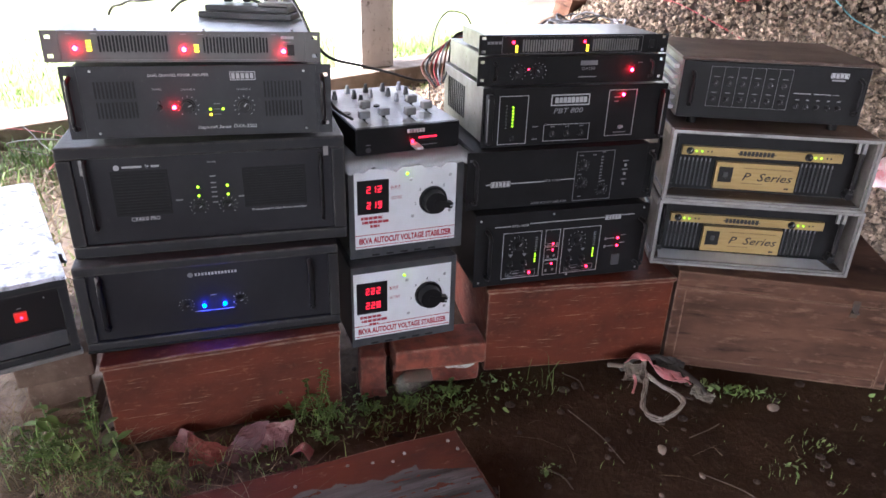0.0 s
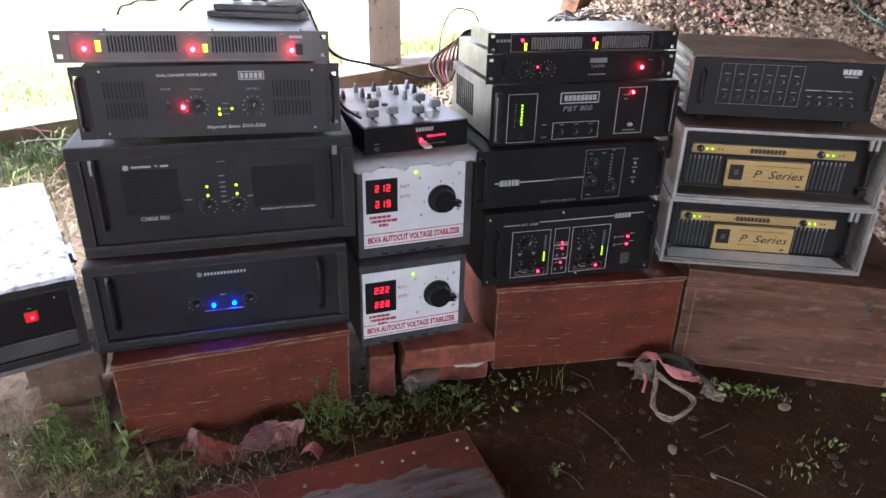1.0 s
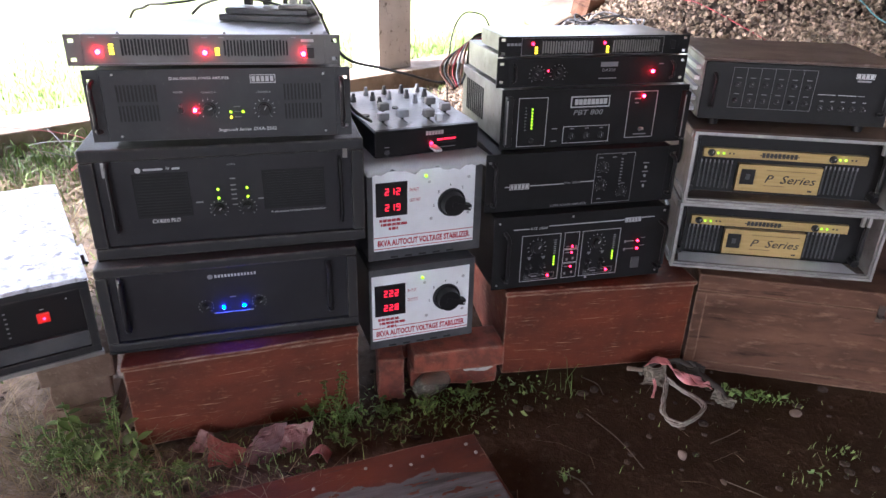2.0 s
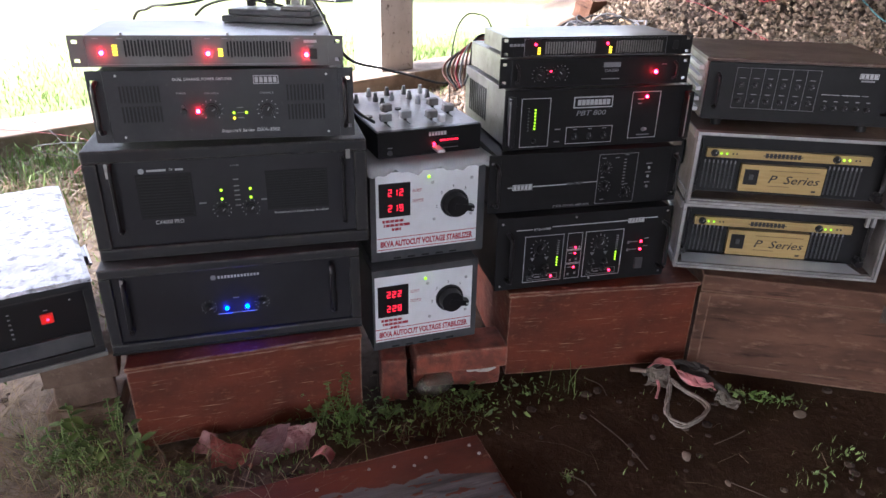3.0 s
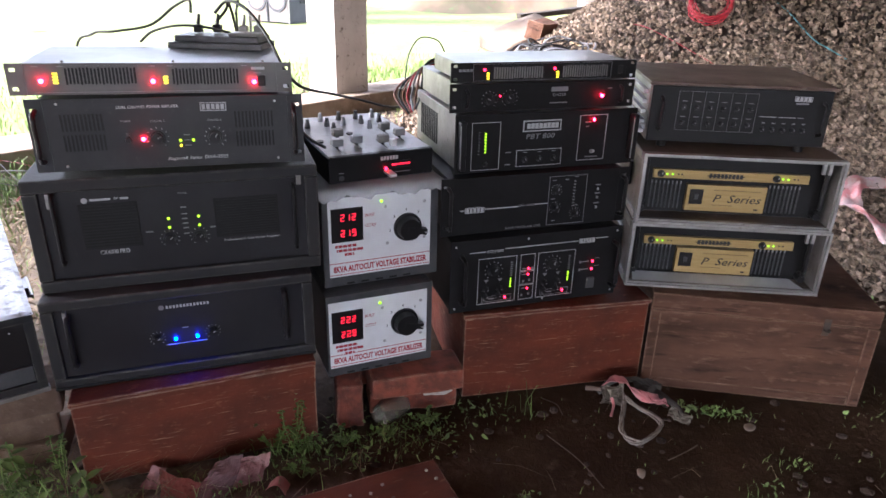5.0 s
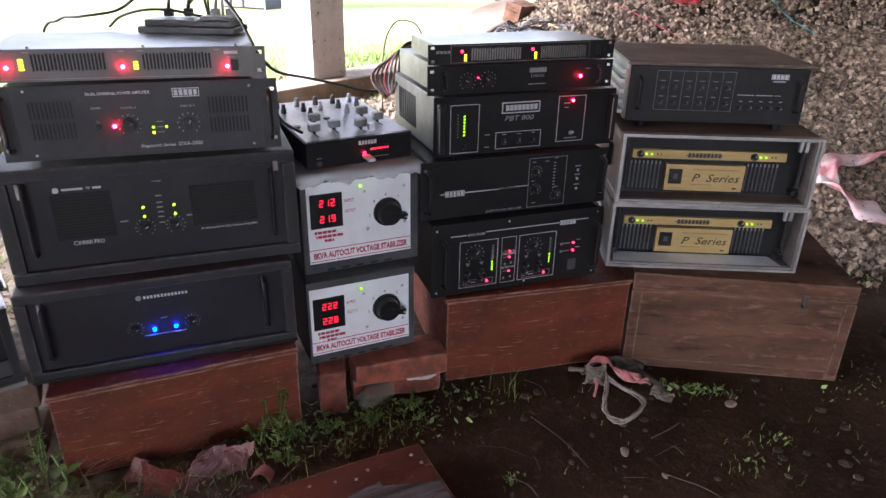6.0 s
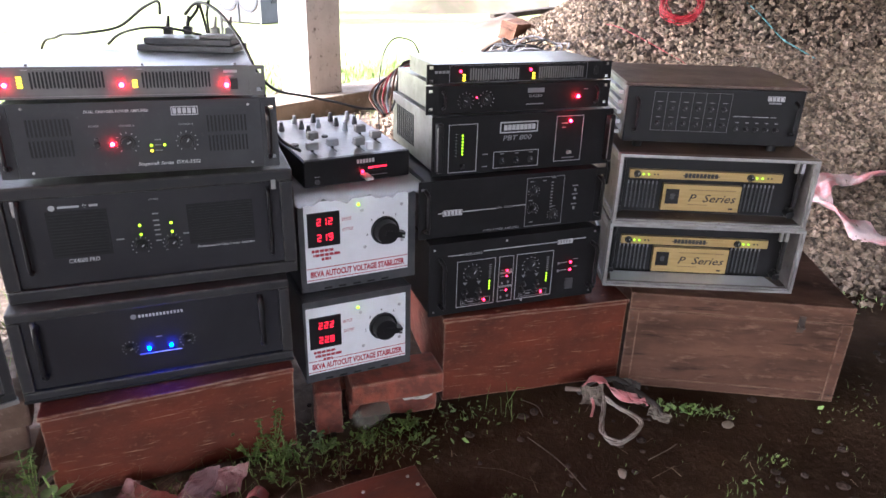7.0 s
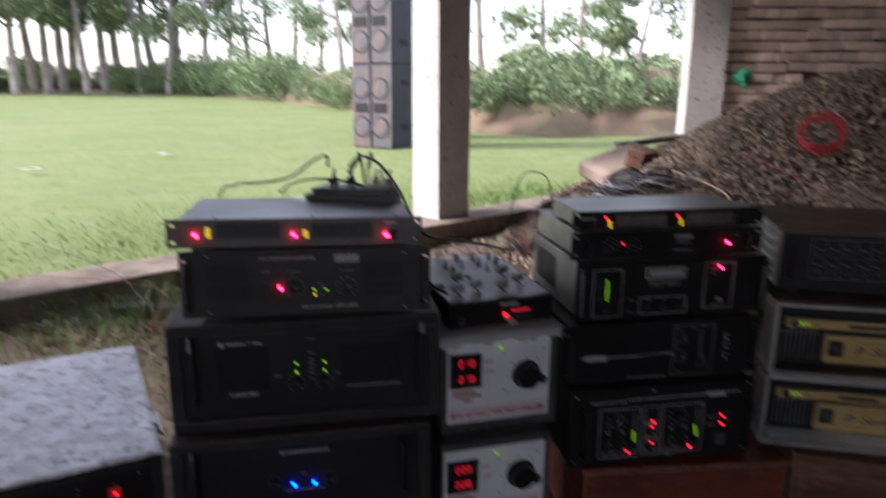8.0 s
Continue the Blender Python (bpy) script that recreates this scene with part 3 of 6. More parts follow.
def build_bank():
    """Bushy earth bank round the field."""
    stations = [(60, 72), (50, 70), (40, 68), (34, 58), (29, 42), (24, 31), (18, 22), (12, 15.5), (6, 14.5), (0, 15.5), (-10, 15)]
    verts, faces = [], []
    rows = 7
    pts = []
    for (a0, d0), (a1, d1) in zip(stations, stations[1:]):
        for k in range(6):
            pts.append((a0 + (a1 - a0) * k / 6, d0 + (d1 - d0) * k / 6))
    for i, (a, d) in enumerate(pts):
        for j in range(rows):
            s = j / (rows - 1)
            x, y = polar(a, d + s * 6)
            z = (1.5 * math.sin(s * math.pi * 0.55) + 0.3 * noise.noise((i * 0.7, j * 0.8, 3.3)) * (0 < j)) * (1.0 if a < 28 else 0.5)
            verts.append((x, y, max(z, 0) - 0.02))
    for i in range(len(pts) - 1):
        for j in range(rows - 1):
            faces.append((i * rows + j, i * rows + j + 1, (i + 1) * rows + j + 1, (i + 1) * rows + j))
    joined("earth_bank", verts, faces, "bank", "reddish earth bank behind the field", "bank", smooth=True, kind="structure")
    for i in range(200):
        a, d = pts[int(trng.uniform(0, len(pts)))]
        s = trng.uniform(0, 1)
        if a < 19 and (s < .12 or trng.uniform() < .35):
            continue
        x, y = polar(a + trng.uniform(-1, 1), d + s * 6)
        size = trng.uniform(0.5, 1.5) * (1.9 if a > 28 else 0.9)
        cl = np.concatenate([leaf_cloud(trng, np.array([trng.uniform(-0.7, 0.7), trng.uniform(-0.5, 0.5), trng.uniform(0.2, 0.8)]) * size, np.array([0.7, 0.7, 0.6]) * size * trng.uniform(0.5, 0.9), 330, 0.032 * size) for _ in range(4)])
        me = bpy.data.meshes.new("bush")
        me.from_pydata(cl, [], quads(len(cl) // 4))
        me.materials.append(M["tree_leaf"])
        b = new("bush", me)
        b.matrix_basis = pose(x, y, s * 1.0 if a < 28 else 0.2)
        tagged(b, "ragged green bush on the earth bank", "bush", "bushes on the bank")


build_bank()

# ---- things: the sound gear ----
def off(x, y, yaw, back=0.0):
    a = radians(yaw)
    return x - math.sin(a) * back, y + math.cos(a) * back
def stand(x, y, yaw, back, u, z, roll=0.0):
    """Pose of a front's lower middle: the front's plane passes x, y; u along it, back behind it."""
    px, py = off(x, y, yaw, back)
    a = radians(yaw)
    return pose(px + u * math.cos(a), py + u * math.sin(a), z, 0, roll, yaw)


def ear(x0, x1, z0, z1, t, slots, inner):
    """A rack ear with open slots near its outer edge."""
    bm = bmesh.new()
    s0, s1 = (x0 + 0.006, x0 + 0.016) if x0 < 0 else (x1 - 0.016, x1 - 0.006)
    bx(bm, x0, s0, 0, t, z0, z1)
    bx(bm, s1, x1, 0, t, z0, z1)
    cuts = [z0] + [v for c in slots for v in (c - 0.0035, c + 0.0035)] + [z1]
    for a, b in zip(cuts[::2], cuts[1::2]):
        bx(bm, s0, s1, 0, t, a, b)
    return bm


def rack_base(name, m, label, w, h, depth, inset=0.02, face="black_metal", body="black_metal", top=None, ears=(), group="stacked sound gear", category="amplifier", slots=None):
    """A rack unit: face plate, ears, body, feet. Local x across, y back, z up from the face's lower middle."""
    t = thing(name, m, label, category, group)
    slots = slots or (h * 0.25, h * 0.75)
    ew = 0.028
    part("face_plate", box(-w / 2 + ew, w / 2 - ew, 0, 0.004, 0, h, 0.001), face, t)
    part("rack_ear", ear(-w / 2, -w / 2 + ew, 0, h, 0.004, slots, 1), face, t)
    part("rack_ear", ear(w / 2 - ew, w / 2, 0, h, 0.004, slots, 1), face, t)
    part("body", box(-w / 2 + inset, w / 2 - inset, 0.0045, depth, 0.003, h - 0.004, 0.002), body, t)
    part("top_cover", box(-w / 2 + inset - 0.001, w / 2 - inset + 0.001, 0.006, depth + 0.001, h - 0.0035, h - 0.0015), top or body, t)
    return t


def slots_grille(t, x0, x1, z0, z1, n, upright=True, mat="grille", y=0.0):
    for k in range(n):
        s = (k + 0.5) / n
        if upright:
            c, d = x0 + s * (x1 - x0), (x1 - x0) / n * 0.25
            part("vent_slot", box(c - d, c + d, y - 0.0008, y + 0.002, z0, z1), mat, t)
        else:
            c, d = z0 + s * (z1 - z0), (z1 - z0) / n * 0.25
            part("vent_slot", box(x0, x1, y - 0.0008, y + 0.002, c - d, c + d), mat, t)


def sliders(t, x0, x1, z0, z1, n, seed, light, field="grille"):
    part("slider_field", box(x0 - 0.004, x1 + 0.004, -0.0008, 0.001, z0 - 0.003, z1 + 0.003), field, t)
    r = random.Random(seed)
    for k in range(n):
        c, d = x0 + (k + 0.5) / n * (x1 - x0), (x1 - x0) / n * 0.27
        part("slider", box(c - d, c + d, -0.0025, 0.0, z0 + r.uniform(0, 0.002), z1 - r.uniform(0, 0.002)), light, t)


def meter(t, x, z0, n, step, mat, w=0.004, y=0.0, fill=0.6):
    for k in range(n):
        part("meter_segment", box(x - w / 2, x + w / 2, y - 0.0022, y, z0 + k * step, z0 + k * step + step * fill), mat, t)


# left-hand stack, top to bottom
def build_equalizer_grey():
    t = rack_base("equalizer", stand(-.663, 1.178, 23.5, .02, .003, .808, 0.6), "grey rack graphic equalizer with slider rows and red lights", .4826, .055, .25, .022, "eq_face", "dull_steel", "grey_metal", category="equalizer", slots=(.011, .044))
    sliders(t, -.150, -.032, .018, .048, 20, 1, "grille", "eq_face")
    sliders(t, .027, .145, .016, .046, 20, 2, "grille", "eq_face")
    for x, z in ((-.188, .025), (-.006, .023), (.172, .02)):
        led(x, z, .0036, "led_red", t)
    meter(t, -.165, .02, 4, .0052, "led_yellow", .008)
    meter(t, .016, .018, 3, .0052, "led_yellow", .008)
    part("rocker_switch", box(.178, .192, -.004, 0, .012, .032, .001), "black_plastic", t)
    bar(.168, .192, .042, .047, "white_text", t)
    bar(.172, .186, .035, .0375, "grey_text", t)
    for x in (-.2, -.16, -.01, .02, .15):
        bar(x, x + .01, .049, .0505, "grey_text", t)
    for x in (-.155, .03, .19):
        part("cover_screw", rod(bmesh.new(), (x, .02, .053), (x, .02, .057), .003, .002, 8), "dull_steel", t)
    bar(-.2, .16, .004, .0048, "grey_text", t)


def build_dual_amp():
    t = rack_base("power_amplifier", stand(-.629, 1.181, 22, .03, -.0135, .668), "black three-unit dual channel power amplifier with two dials", .4826, .134, .38, .02, face="dusty_black", body="dusty_black", slots=(.02, .114))
    for x0, z0 in ((-.19, .038), (.112, .036)):
        slots_grille(t, x0, x0 + .074, z0, z0 + .03, 11)
        slots_grille(t, x0, x0 + .074, z0 + .037, z0 + .068, 11)
    outline(.053, .1, .106, .122, .0014, "white_text", t, name="badge")
    for k in range(5):
        bar(.056 + k * .0085, .0622 + k * .0085, .109, .119, "white_text", t)
    lettering("DUAL CHANNEL POWER AMPLIFIER", .107, .0055, -.092, -.0006, .114, "white_text", t)
    lettering("POWER", .017, .004, -.088, -.0006, .089, "grey_text", t)
    lettering("CHANNEL A", .026, .004, -.038, -.0006, .088, "grey_text", t)
    lettering("CHANNEL B", .026, .004, .063, -.0006, .087, "grey_text", t)
    knob(-.028, .058, .0135, t, turn=60)
    knob(.075, .056, .0135, t, turn=30)
    led(-.053, .057, .0034, "led_red", t)
    led(.012, .052, .0028, "led_green", t)
    led(.012, .042, .0028, "led_yellow", t)
    led(.035, .052, .0028, "led_green", t)
    for z in (.042, .052, .062):
        bar(.018, .03, z - .0006, z + .0006, "grey_text", t)
    part("power_button", rod(bmesh.new(), (-.079, 0, .056), (-.079, -.004, .056), .006, .005, 16), "black_plastic", t)
    part("power_button", rod(bmesh.new(), (-.079, 0, .066), (-.079, -.002, .066), .0035, .003, 12), "dark_frame", t)
    lettering("Stagecraft Series", .062, .008, -.015, -.0006, .0125, "white_text", t, slant=0.3)
    lettering("DXA-3502", .043, .007, .052, -.0006, .0145, "white_text", t, slant=0.15)
    handle(-.226, .02, .114, t)
    handle(.224, .02, .114, t)
    screws([(-.19, .125), (.19, .122), (-.19, .01), (.19, .01)], t, .0025)


def cased(name, m, label, w, h, depth, rim, mat="black_case"):
    """A unit shut in a carrying case: four boards round a face set a little back."""
    t = thing(name, m, label, "amplifier", "stacked sound gear")
    part("case_top", box(-w / 2, w / 2, 0, depth, h - rim, h, .004), mat, t)
    part("case_bottom", box(-w / 2, w / 2, 0, depth, 0, rim, .004), mat, t)
    part("case_side", box(-w / 2, -w / 2 + rim, .001, depth - .001, rim, h - rim, .002), mat, t)
    part("case_side", box(w / 2 - rim, w / 2, .001, depth - .001, rim, h - rim, .002), mat, t)
    part("case_back", box(-w / 2 + rim, w / 2 - rim, depth - .012, depth - .002, rim, h - rim), mat, t)
    part("face_plate", box(-w / 2 + rim, w / 2 - rim, .01, .018, rim, h - rim, .001), "dark_face", t)
    return t


def build_cased_amp_upper():
    t = cased("power_amplifier", stand(-.657, 1.199, 25, .01, 0, .424), "black cased power amplifier with green lights and two dials", .544, .23, .45, .026)
    y = .01
    for x0, x1, z0, z1 in ((-.183, -.078, .082, .176), (.063, .19, .085, .17)):
        part("grille_panel", box(x0, x1, y - .0015, y + .001, z0, z1, .0006), "grille", t)
        slots_grille(t, x0 + .004, x1 - .004, z0 + .004, z1 - .004, 14, False, "black_metal", y - .0012)
    lm = bmesh.new()
    rod(lm, (-.17, y, .183), (-.17, y - .001, .183), .0055, .0055, 20)
    part("emblem", lm, "white_text", t)
    lettering("by", .008, .007, -.118, y - .0006, .181, "white_text", t, slant=.3)
    for x0, x1 in ((-.16, -.124), (-.107, -.092)):
        bar(x0, x1, .1815, .1855, "white_text", t, y)
    lettering("CX4000 PRO", .054, .009, -.158, y - .0006, .07, "white_text", t)
    lettering("Professional H Class Power Amplifier", .112, .0065, .077, y - .0006, .074, "white_text", t)
    lettering("POWER", .017, .0035, -.002, y - .0006, .184, "grey_text", t)
    for x in (-.025, .032):
        led(x, .135, .0029, "led_green", t, y)
        led(x, .116, .0029, "led_green", t, y)
        knob(x - .002, .092, .0125, t, y=y, turn=50)
    for k, z in enumerate((.156, .142, .132, .122, .112, .1)):
        bar(.0, .011, z - .0012, z + .0012, "grey_text", t, y)
    for x in (-.062, .06):
        bar(x - .008, x + .006, .108, .111, "grey_text", t, y)
    handle(-.222, .06, .2, t, "black_metal", y=y, r=.004, reach=.018)
    handle(.222, .05, .19, t, "black_metal", y=y, r=.004, reach=.018)
    part("catch", box(-.232, -.226, -.003, .0, .175, .205, .001), "alu", t)
    part("corner_cap", box(.228, .238, -.0025, .0, .19, .21, .001), "dull_steel", t)


def build_cased_amp_lower():
    t = cased("power_amplifier", stand(-.657, 1.199, 26, -.025, -.015, .228), "black cased power amplifier glowing with two blue lights", .522, .196, .45, .022)
    y = .01
    rod_bm = rod(bmesh.new(), (-.045, y, .152), (-.045, y - .001, .152), .0055, .0055, 20)
    part("emblem", rod_bm, "grey_text", t)
    for k in range(13):
        bar(-.036 + k * .0066, -.0318 + k * .0066, .149, .155, "white_text", t, y)
    knob(-.06, .083, .0105, t, y=y, turn=60)
    knob(.049, .084, .0105, t, y=y, turn=60)
    for x in (-.025, .017):
        led(x, .078, .0032, "led_blue", t, y)
    bar(-.045, .036, .0645, .0655, "white_text", t, y)
    bar(-.01, .002, .1, .102, "grey_text", t, y)
    handle(-.215, .05, .16, t, "black_metal", y=y, r=.0055, reach=.02)
    handle(.2, .05, .16, t, y=y, r=.0065, reach=.022, mat="black_metal")
    part("catch", box(-.222, -.216, y - .012, y, .15, .172, .001), "dull_steel", t)
    part("edge_strip", box(-.261, .261, -.0035, -.0005, .0, .006, .001), "black_metal", t)


def build_crate(m, w, h, depth, label, seed):
    """A painted box of boards with a lid."""
    t = thing("wooden_box", m, label, "box", "wooden boxes under the gear")
    r = .014

    def worn(bm, k):
        bmesh.ops.subdivide_edges(bm, edges=bm.edges[:], cuts=11, use_grid_fill=True)
        for v in bm.verts:
            v.co += Vector(noise.noise_vector(v.co * 9 + Vector((seed + k, 0, 0)))) * .0022 + Vector(noise.noise_vector(v.co * 40 + Vector((seed, k, 0)))) * .0012
        return bm
    part("front_board", worn(box(-w / 2, w / 2, 0, r, 0, h - .012, .002), 1), "red_paint", t)
    part("side_board", worn(box(-w / 2 + .001, -w / 2 + r, r + .001, depth, 0, h - .012, .002), 2), "red_paint", t)
    part("side_board", worn(box(w / 2 - r, w / 2 - .001, r + .001, depth, 0, h - .012, .002), 3), "red_paint", t)
    part("back_board", box(-w / 2 + r, w / 2 - r, depth - r, depth, 0, h - .013), "red_paint", t)
    part("lid", worn(box(-w / 2 - .004, w / 2 + .004, -.004, depth + .002, h - .0115, h, .002), 4), "red_paint", t, "scuffed lid")
    return t


M["rust"] = material("dark_rusty_metal", (0.06, 0.045, 0.038), 0.6, 0.4, (0.1, 0.06, 0.04), 20, bump=0.3)


def build_trunk():
    w, h, d = .56, .284, .46
    t = thing("storage_chest", stand(.649, 1.65, -1.4, 0, 0, -.02), "weathered brown wooden chest with a lid and a metal hasp", "chest", "wooden boxes under the gear")
    part("body", box(-w / 2, w / 2, 0, d, 0, .235, .004), "brown_wood", t)
    part("lid", box(-w / 2 - .001, w / 2 + .001, -.001, d + .001, .236, h, .003), "brown_wood", t)
    for x in (-w / 2 - .002, w / 2 - .026):
        part("corner_batten", box(x, x + .028, -.0025, -.0005, .002, .234, .002), "brown_wood", t)
    part("bottom_batten", box(-w / 2 + .027, w / 2 - .027, -.0025, -.0005, .002, .03, .002), "brown_wood", t)
    hasp = part("hasp", box(.146, .163, -.004, -.0015, .205, .252, .001), "rust", t, "rusty dark metal hasp")
    part("staple", tube_path(curve_pts([(.148, -.004, .225), (.148, -.014, .222), (.16, -.014, .222), (.16, -.004, .225)], 4), .002, 6), "rust", hasp)
    for x, z in ((-.27, .02), (.27, .02), (-.27, .21), (.27, .21), (.27, .12), (-.27, .12)):
        part("nail", rod(bmesh.new(), (x, -.0025, z), (x, -.004, z), .002, .0015, 8), "rust", t)


SEGS = {"0": "abcdef", "1": "bc", "2": "abged", "3": "abgcd", "8": "abcdefg", "9": "abcdfg"}


def seven(text, x, z, w, h, parent, y):
    """Glowing seven-segment figures."""
    step = w / len(text)
    s, g = step * .62, h / 2
    q = .0013
    for i, ch in enumerate(text):
        bm = bmesh.new()
        ox = x + i * step
        lay = {"a": (0, s, h - q, h), "d": (0, s, 0, q), "g": (0, s, g - q / 2, g + q / 2), "f": (0, q, g + q * .6, h - q * .6), "b": (s - q, s, g + q * .6, h - q * .6), "e": (0, q, q * .6, g - q * .6), "c": (s - q, s, q * .6, g - q * .6)}
        for k in SEGS[ch]:
            a, b, c, d = lay[k]
            bx(bm, ox + a, ox + b, y - .001, y, z + c, z + d)
        part("figure", bm, "digit", parent)


def build_stabilizer(m, w, h, x0, x1, z0, z1, top, low, label):
    t = thing("voltage_stabilizer", m, label, "stabilizer", "voltage stabilizers")
    part("cabinet", box(-w / 2, w / 2, .012, .3, 0, h, .003), "dark_frame", t)
    fr = bmesh.new()
    for a, b, c, d in ((-w / 2, x0, 0, h), (x1, w / 2, 0, h), (x0, x1, 0, z0), (x0, x1, z1, h)):
        bx(fr, a, b, 0, .013, c, d)
    part("front_frame", fr, "dark_frame", t)
    part("front_panel", box(x0, x1, .002, .011, z0, z1), "white_panel", t)
    y = .002
    dx0, dx1, dz0, dz1 = x0 + .007, x0 + .082, z1 - .108, z1 - .026
    disp = part("display", box(dx0, dx1, y - .003, y, dz0, dz1, .001), "black_plastic", t)
    seven(top, dx0 + .022, dz1 - .03, .04, .016, disp, y - .003)
    seven(low, dx0 + .022, dz0 + .014, .04, .016, disp, y - .003)
    lettering("IN PUT", .022, .0085, dx1 + .006, y - .0006, dz1 - .027, "red_text", t)
    lettering("OUT PUT", .026, .0085, dx1 + .006, y - .0006, dz1 - .052, "red_text", t)
    for k, (a, b) in enumerate(((0, .052), (.003, .066), (.022, .044))):
        bar(dx0 + .008 + a, dx0 + .008 + b, dz0 - .014 - k * .0105, dz0 - .0075 - k * .0105, "red_text", t, y)
    # rows of unreadable small words, cut by gaps
    for k in range(3):
        for g in range(5):
            bar(dx0 + .014 + g * .011, dx0 + .0152 + g * .011, dz0 - .0145 - k * .0105, dz0 - .007 - k * .0105, "white_panel", t, y - .0008)
    lettering("8KVA AUTOCUT VOLTAGE STABILIZER", x1 - x0 - .018, .0165, x0 + .009, y - .0006, z0 + .011, "red_text", t, bold=.045)
    bar(x0 + .001, x1 - .001, z0 + .0335, z0 + .035, "red_text", t, y)
    bar(x0 + .001, x1 - .001, z0 + .0045, z0 + .006, "red_text", t, y)
    kx, kz = x1 - .058, (z0 + z1) / 2 + .008
    bm = bmesh.new()
    rod(bm, (kx, y, kz), (kx, y - .006, kz), .035, .034, 32)
    rod(bm, (kx, y - .006, kz), (kx, y - .026, kz), .029, .026, 32)
    bmesh.ops.create_cube(bm, size=1.0, matrix=Matrix.Translation((kx + .017, y - .018, kz - .004)) @ Matrix.Rotation(radians(13), 4, "Y") @ Matrix.Diagonal((.048, .018, .014, 1)))
    k = part("selector_knob", bm, "black_plastic", t, "large black selector knob")
    part("pointer", box(kx + .034, kx + .041, y - .0285, y - .026, kz - .0105, kz - .0075), "white_text", k)
    for n, a in (("2", -95), ("3", -48), ("4", -5), ("5", 38)):
        lettering(n, .004, .007, kx + math.sin(radians(a)) * .044 - .002, y - .0006, kz + math.cos(radians(a)) * .044 - .0035, "black_text", t)
    led((x0 + x1) / 2 + .002, z1 - .018, .0038, "led_green", t, y)
    for sx, sz in ((kx - .055, z1 - .033), (kx + .042, z1 - .03), (kx - .05, z1 - .125), (kx + .043, z1 - .12)):
        part("screw", ball(bmesh.new(), (sx, y, sz), .0042, 2, (1, .5, 1)), "chrome", t, smooth=True)
    for i in range(5):
        part("bottom_vent", box(x0 + .04 + i * .035, x0 + .058 + i * .035, -.0008, .002, .003, .007), "grille", t)
    return t


M["mixer_top"] = material("brushed_mixer_top", (0.5, 0.5, 0.52), 0.4, 0.15, (0.4, 0.4, 0.42), 12, third=(0.2, 0.2, 0.21), third_scale=60, bump=0.05)


def build_mixer():
    w, d = .258, .35
    t = thing("dj_mixer", pose(-.423 - .0, 1.434, .574, 2.5, 0, 34.5) @ pose(w / 2, 0, 0), "small black tabletop mixer with silver top and many knobs", "mixer")
    bm = box(-w / 2, w / 2, 0, d, 0, .06, .003)
    part("body", bm, "black_metal", t)
    part("control_panel", box(-w / 2 + .004, w / 2 - .004, .012, d - .006, .0602, .0625), "mixer_top", t)
    part("front_strip", box(-w / 2 + .002, w / 2 - .002, .0005, .0115, .0602, .0625), "black_plastic", t)
    z = .0625
    r = random.Random(4)
    for i in range(5):
        for j in range(3):
            x, yy = -.1 + i * .048 + r.uniform(-.004, .004), .2 + j * .05
            if r.random() < .15:
                continue
            b = rod(bmesh.new(), (x, yy, z), (x, yy, z + .012), .0075, .0065, 14)
            rod(b, (x, yy, z + .01), (x, yy, z + .022), .0055, .0045, 12)
            part("rotary_knob", b, "dark_frame" if (i + j) % 3 else "grey_metal", t)
    for i, (x, yy) in enumerate(((-.088, .062), (-.035, .075), (.025, .06), (.085, .1), (.07, .16), (-.06, .14))):
        part("fader_slot", box(x - .002, x + .002, yy - .03, yy + .04, z, z + .0006), "black_plastic", t)
        c = part("fader_cap", box(x - .0135, x + .0135, yy - .009, yy + .009, z + .006, z + .024, .003), "grey_metal" if i in (0, 1) else "dull_steel", t)
        part("fader_stem", box(x - .003, x + .003, yy - .002, yy + .002, z, z + .006), "black_plastic", c)
    part("cross_fader", box(.03, .045, .02, .036, z + .004, z + .022, .002), "white_panel", t)
    part("pad", rod(bmesh.new(), (-.11, .12, z), (-.11, .12, z + .004), .009, .009, 16), "black_plastic", t)
    part("pad", rod(bmesh.new(), (-.02, .165, z), (-.02, .165, z + .004), .008, .008, 16), "black_plastic", t)
    for k in range(6):
        bar(-.005 + k * .0075, .0005 + k * .0075, .044, .053, "white_text", t)
    part("display", box(.0, .07, -.0015, .001, .022, .04), "black_plastic", t)
    meter(t, .03, .03, 1, .006, "digit", .014, -.0015)
    for k in range(6):
        part("meter_segment", box(.04 + k * .005, .0435 + k * .005, -.0022, -.0012, .03, .034), "digit", t)
    stick = part("usb_stick", box(.002, .02, -.04, -.001, .014, .021, .002), "white_panel", t, "small white plug-in memory stick")
    led(.006, .026, .004, "led_red_small", stick, -.004)
    part("headphone_socket", rod(bmesh.new(), (-.1, 0, .012), (-.1, -.003, .012), .006, .006, 16), "dark_frame", t)
    bar(-.106, -.094, .023, .0245, "grey_text", t)
    bar(.02, .07, .012, .0135, "grey_text", t)
    part("foot", box(-.1, .1, .05, .3, -.006, 0), "black_plastic", t)


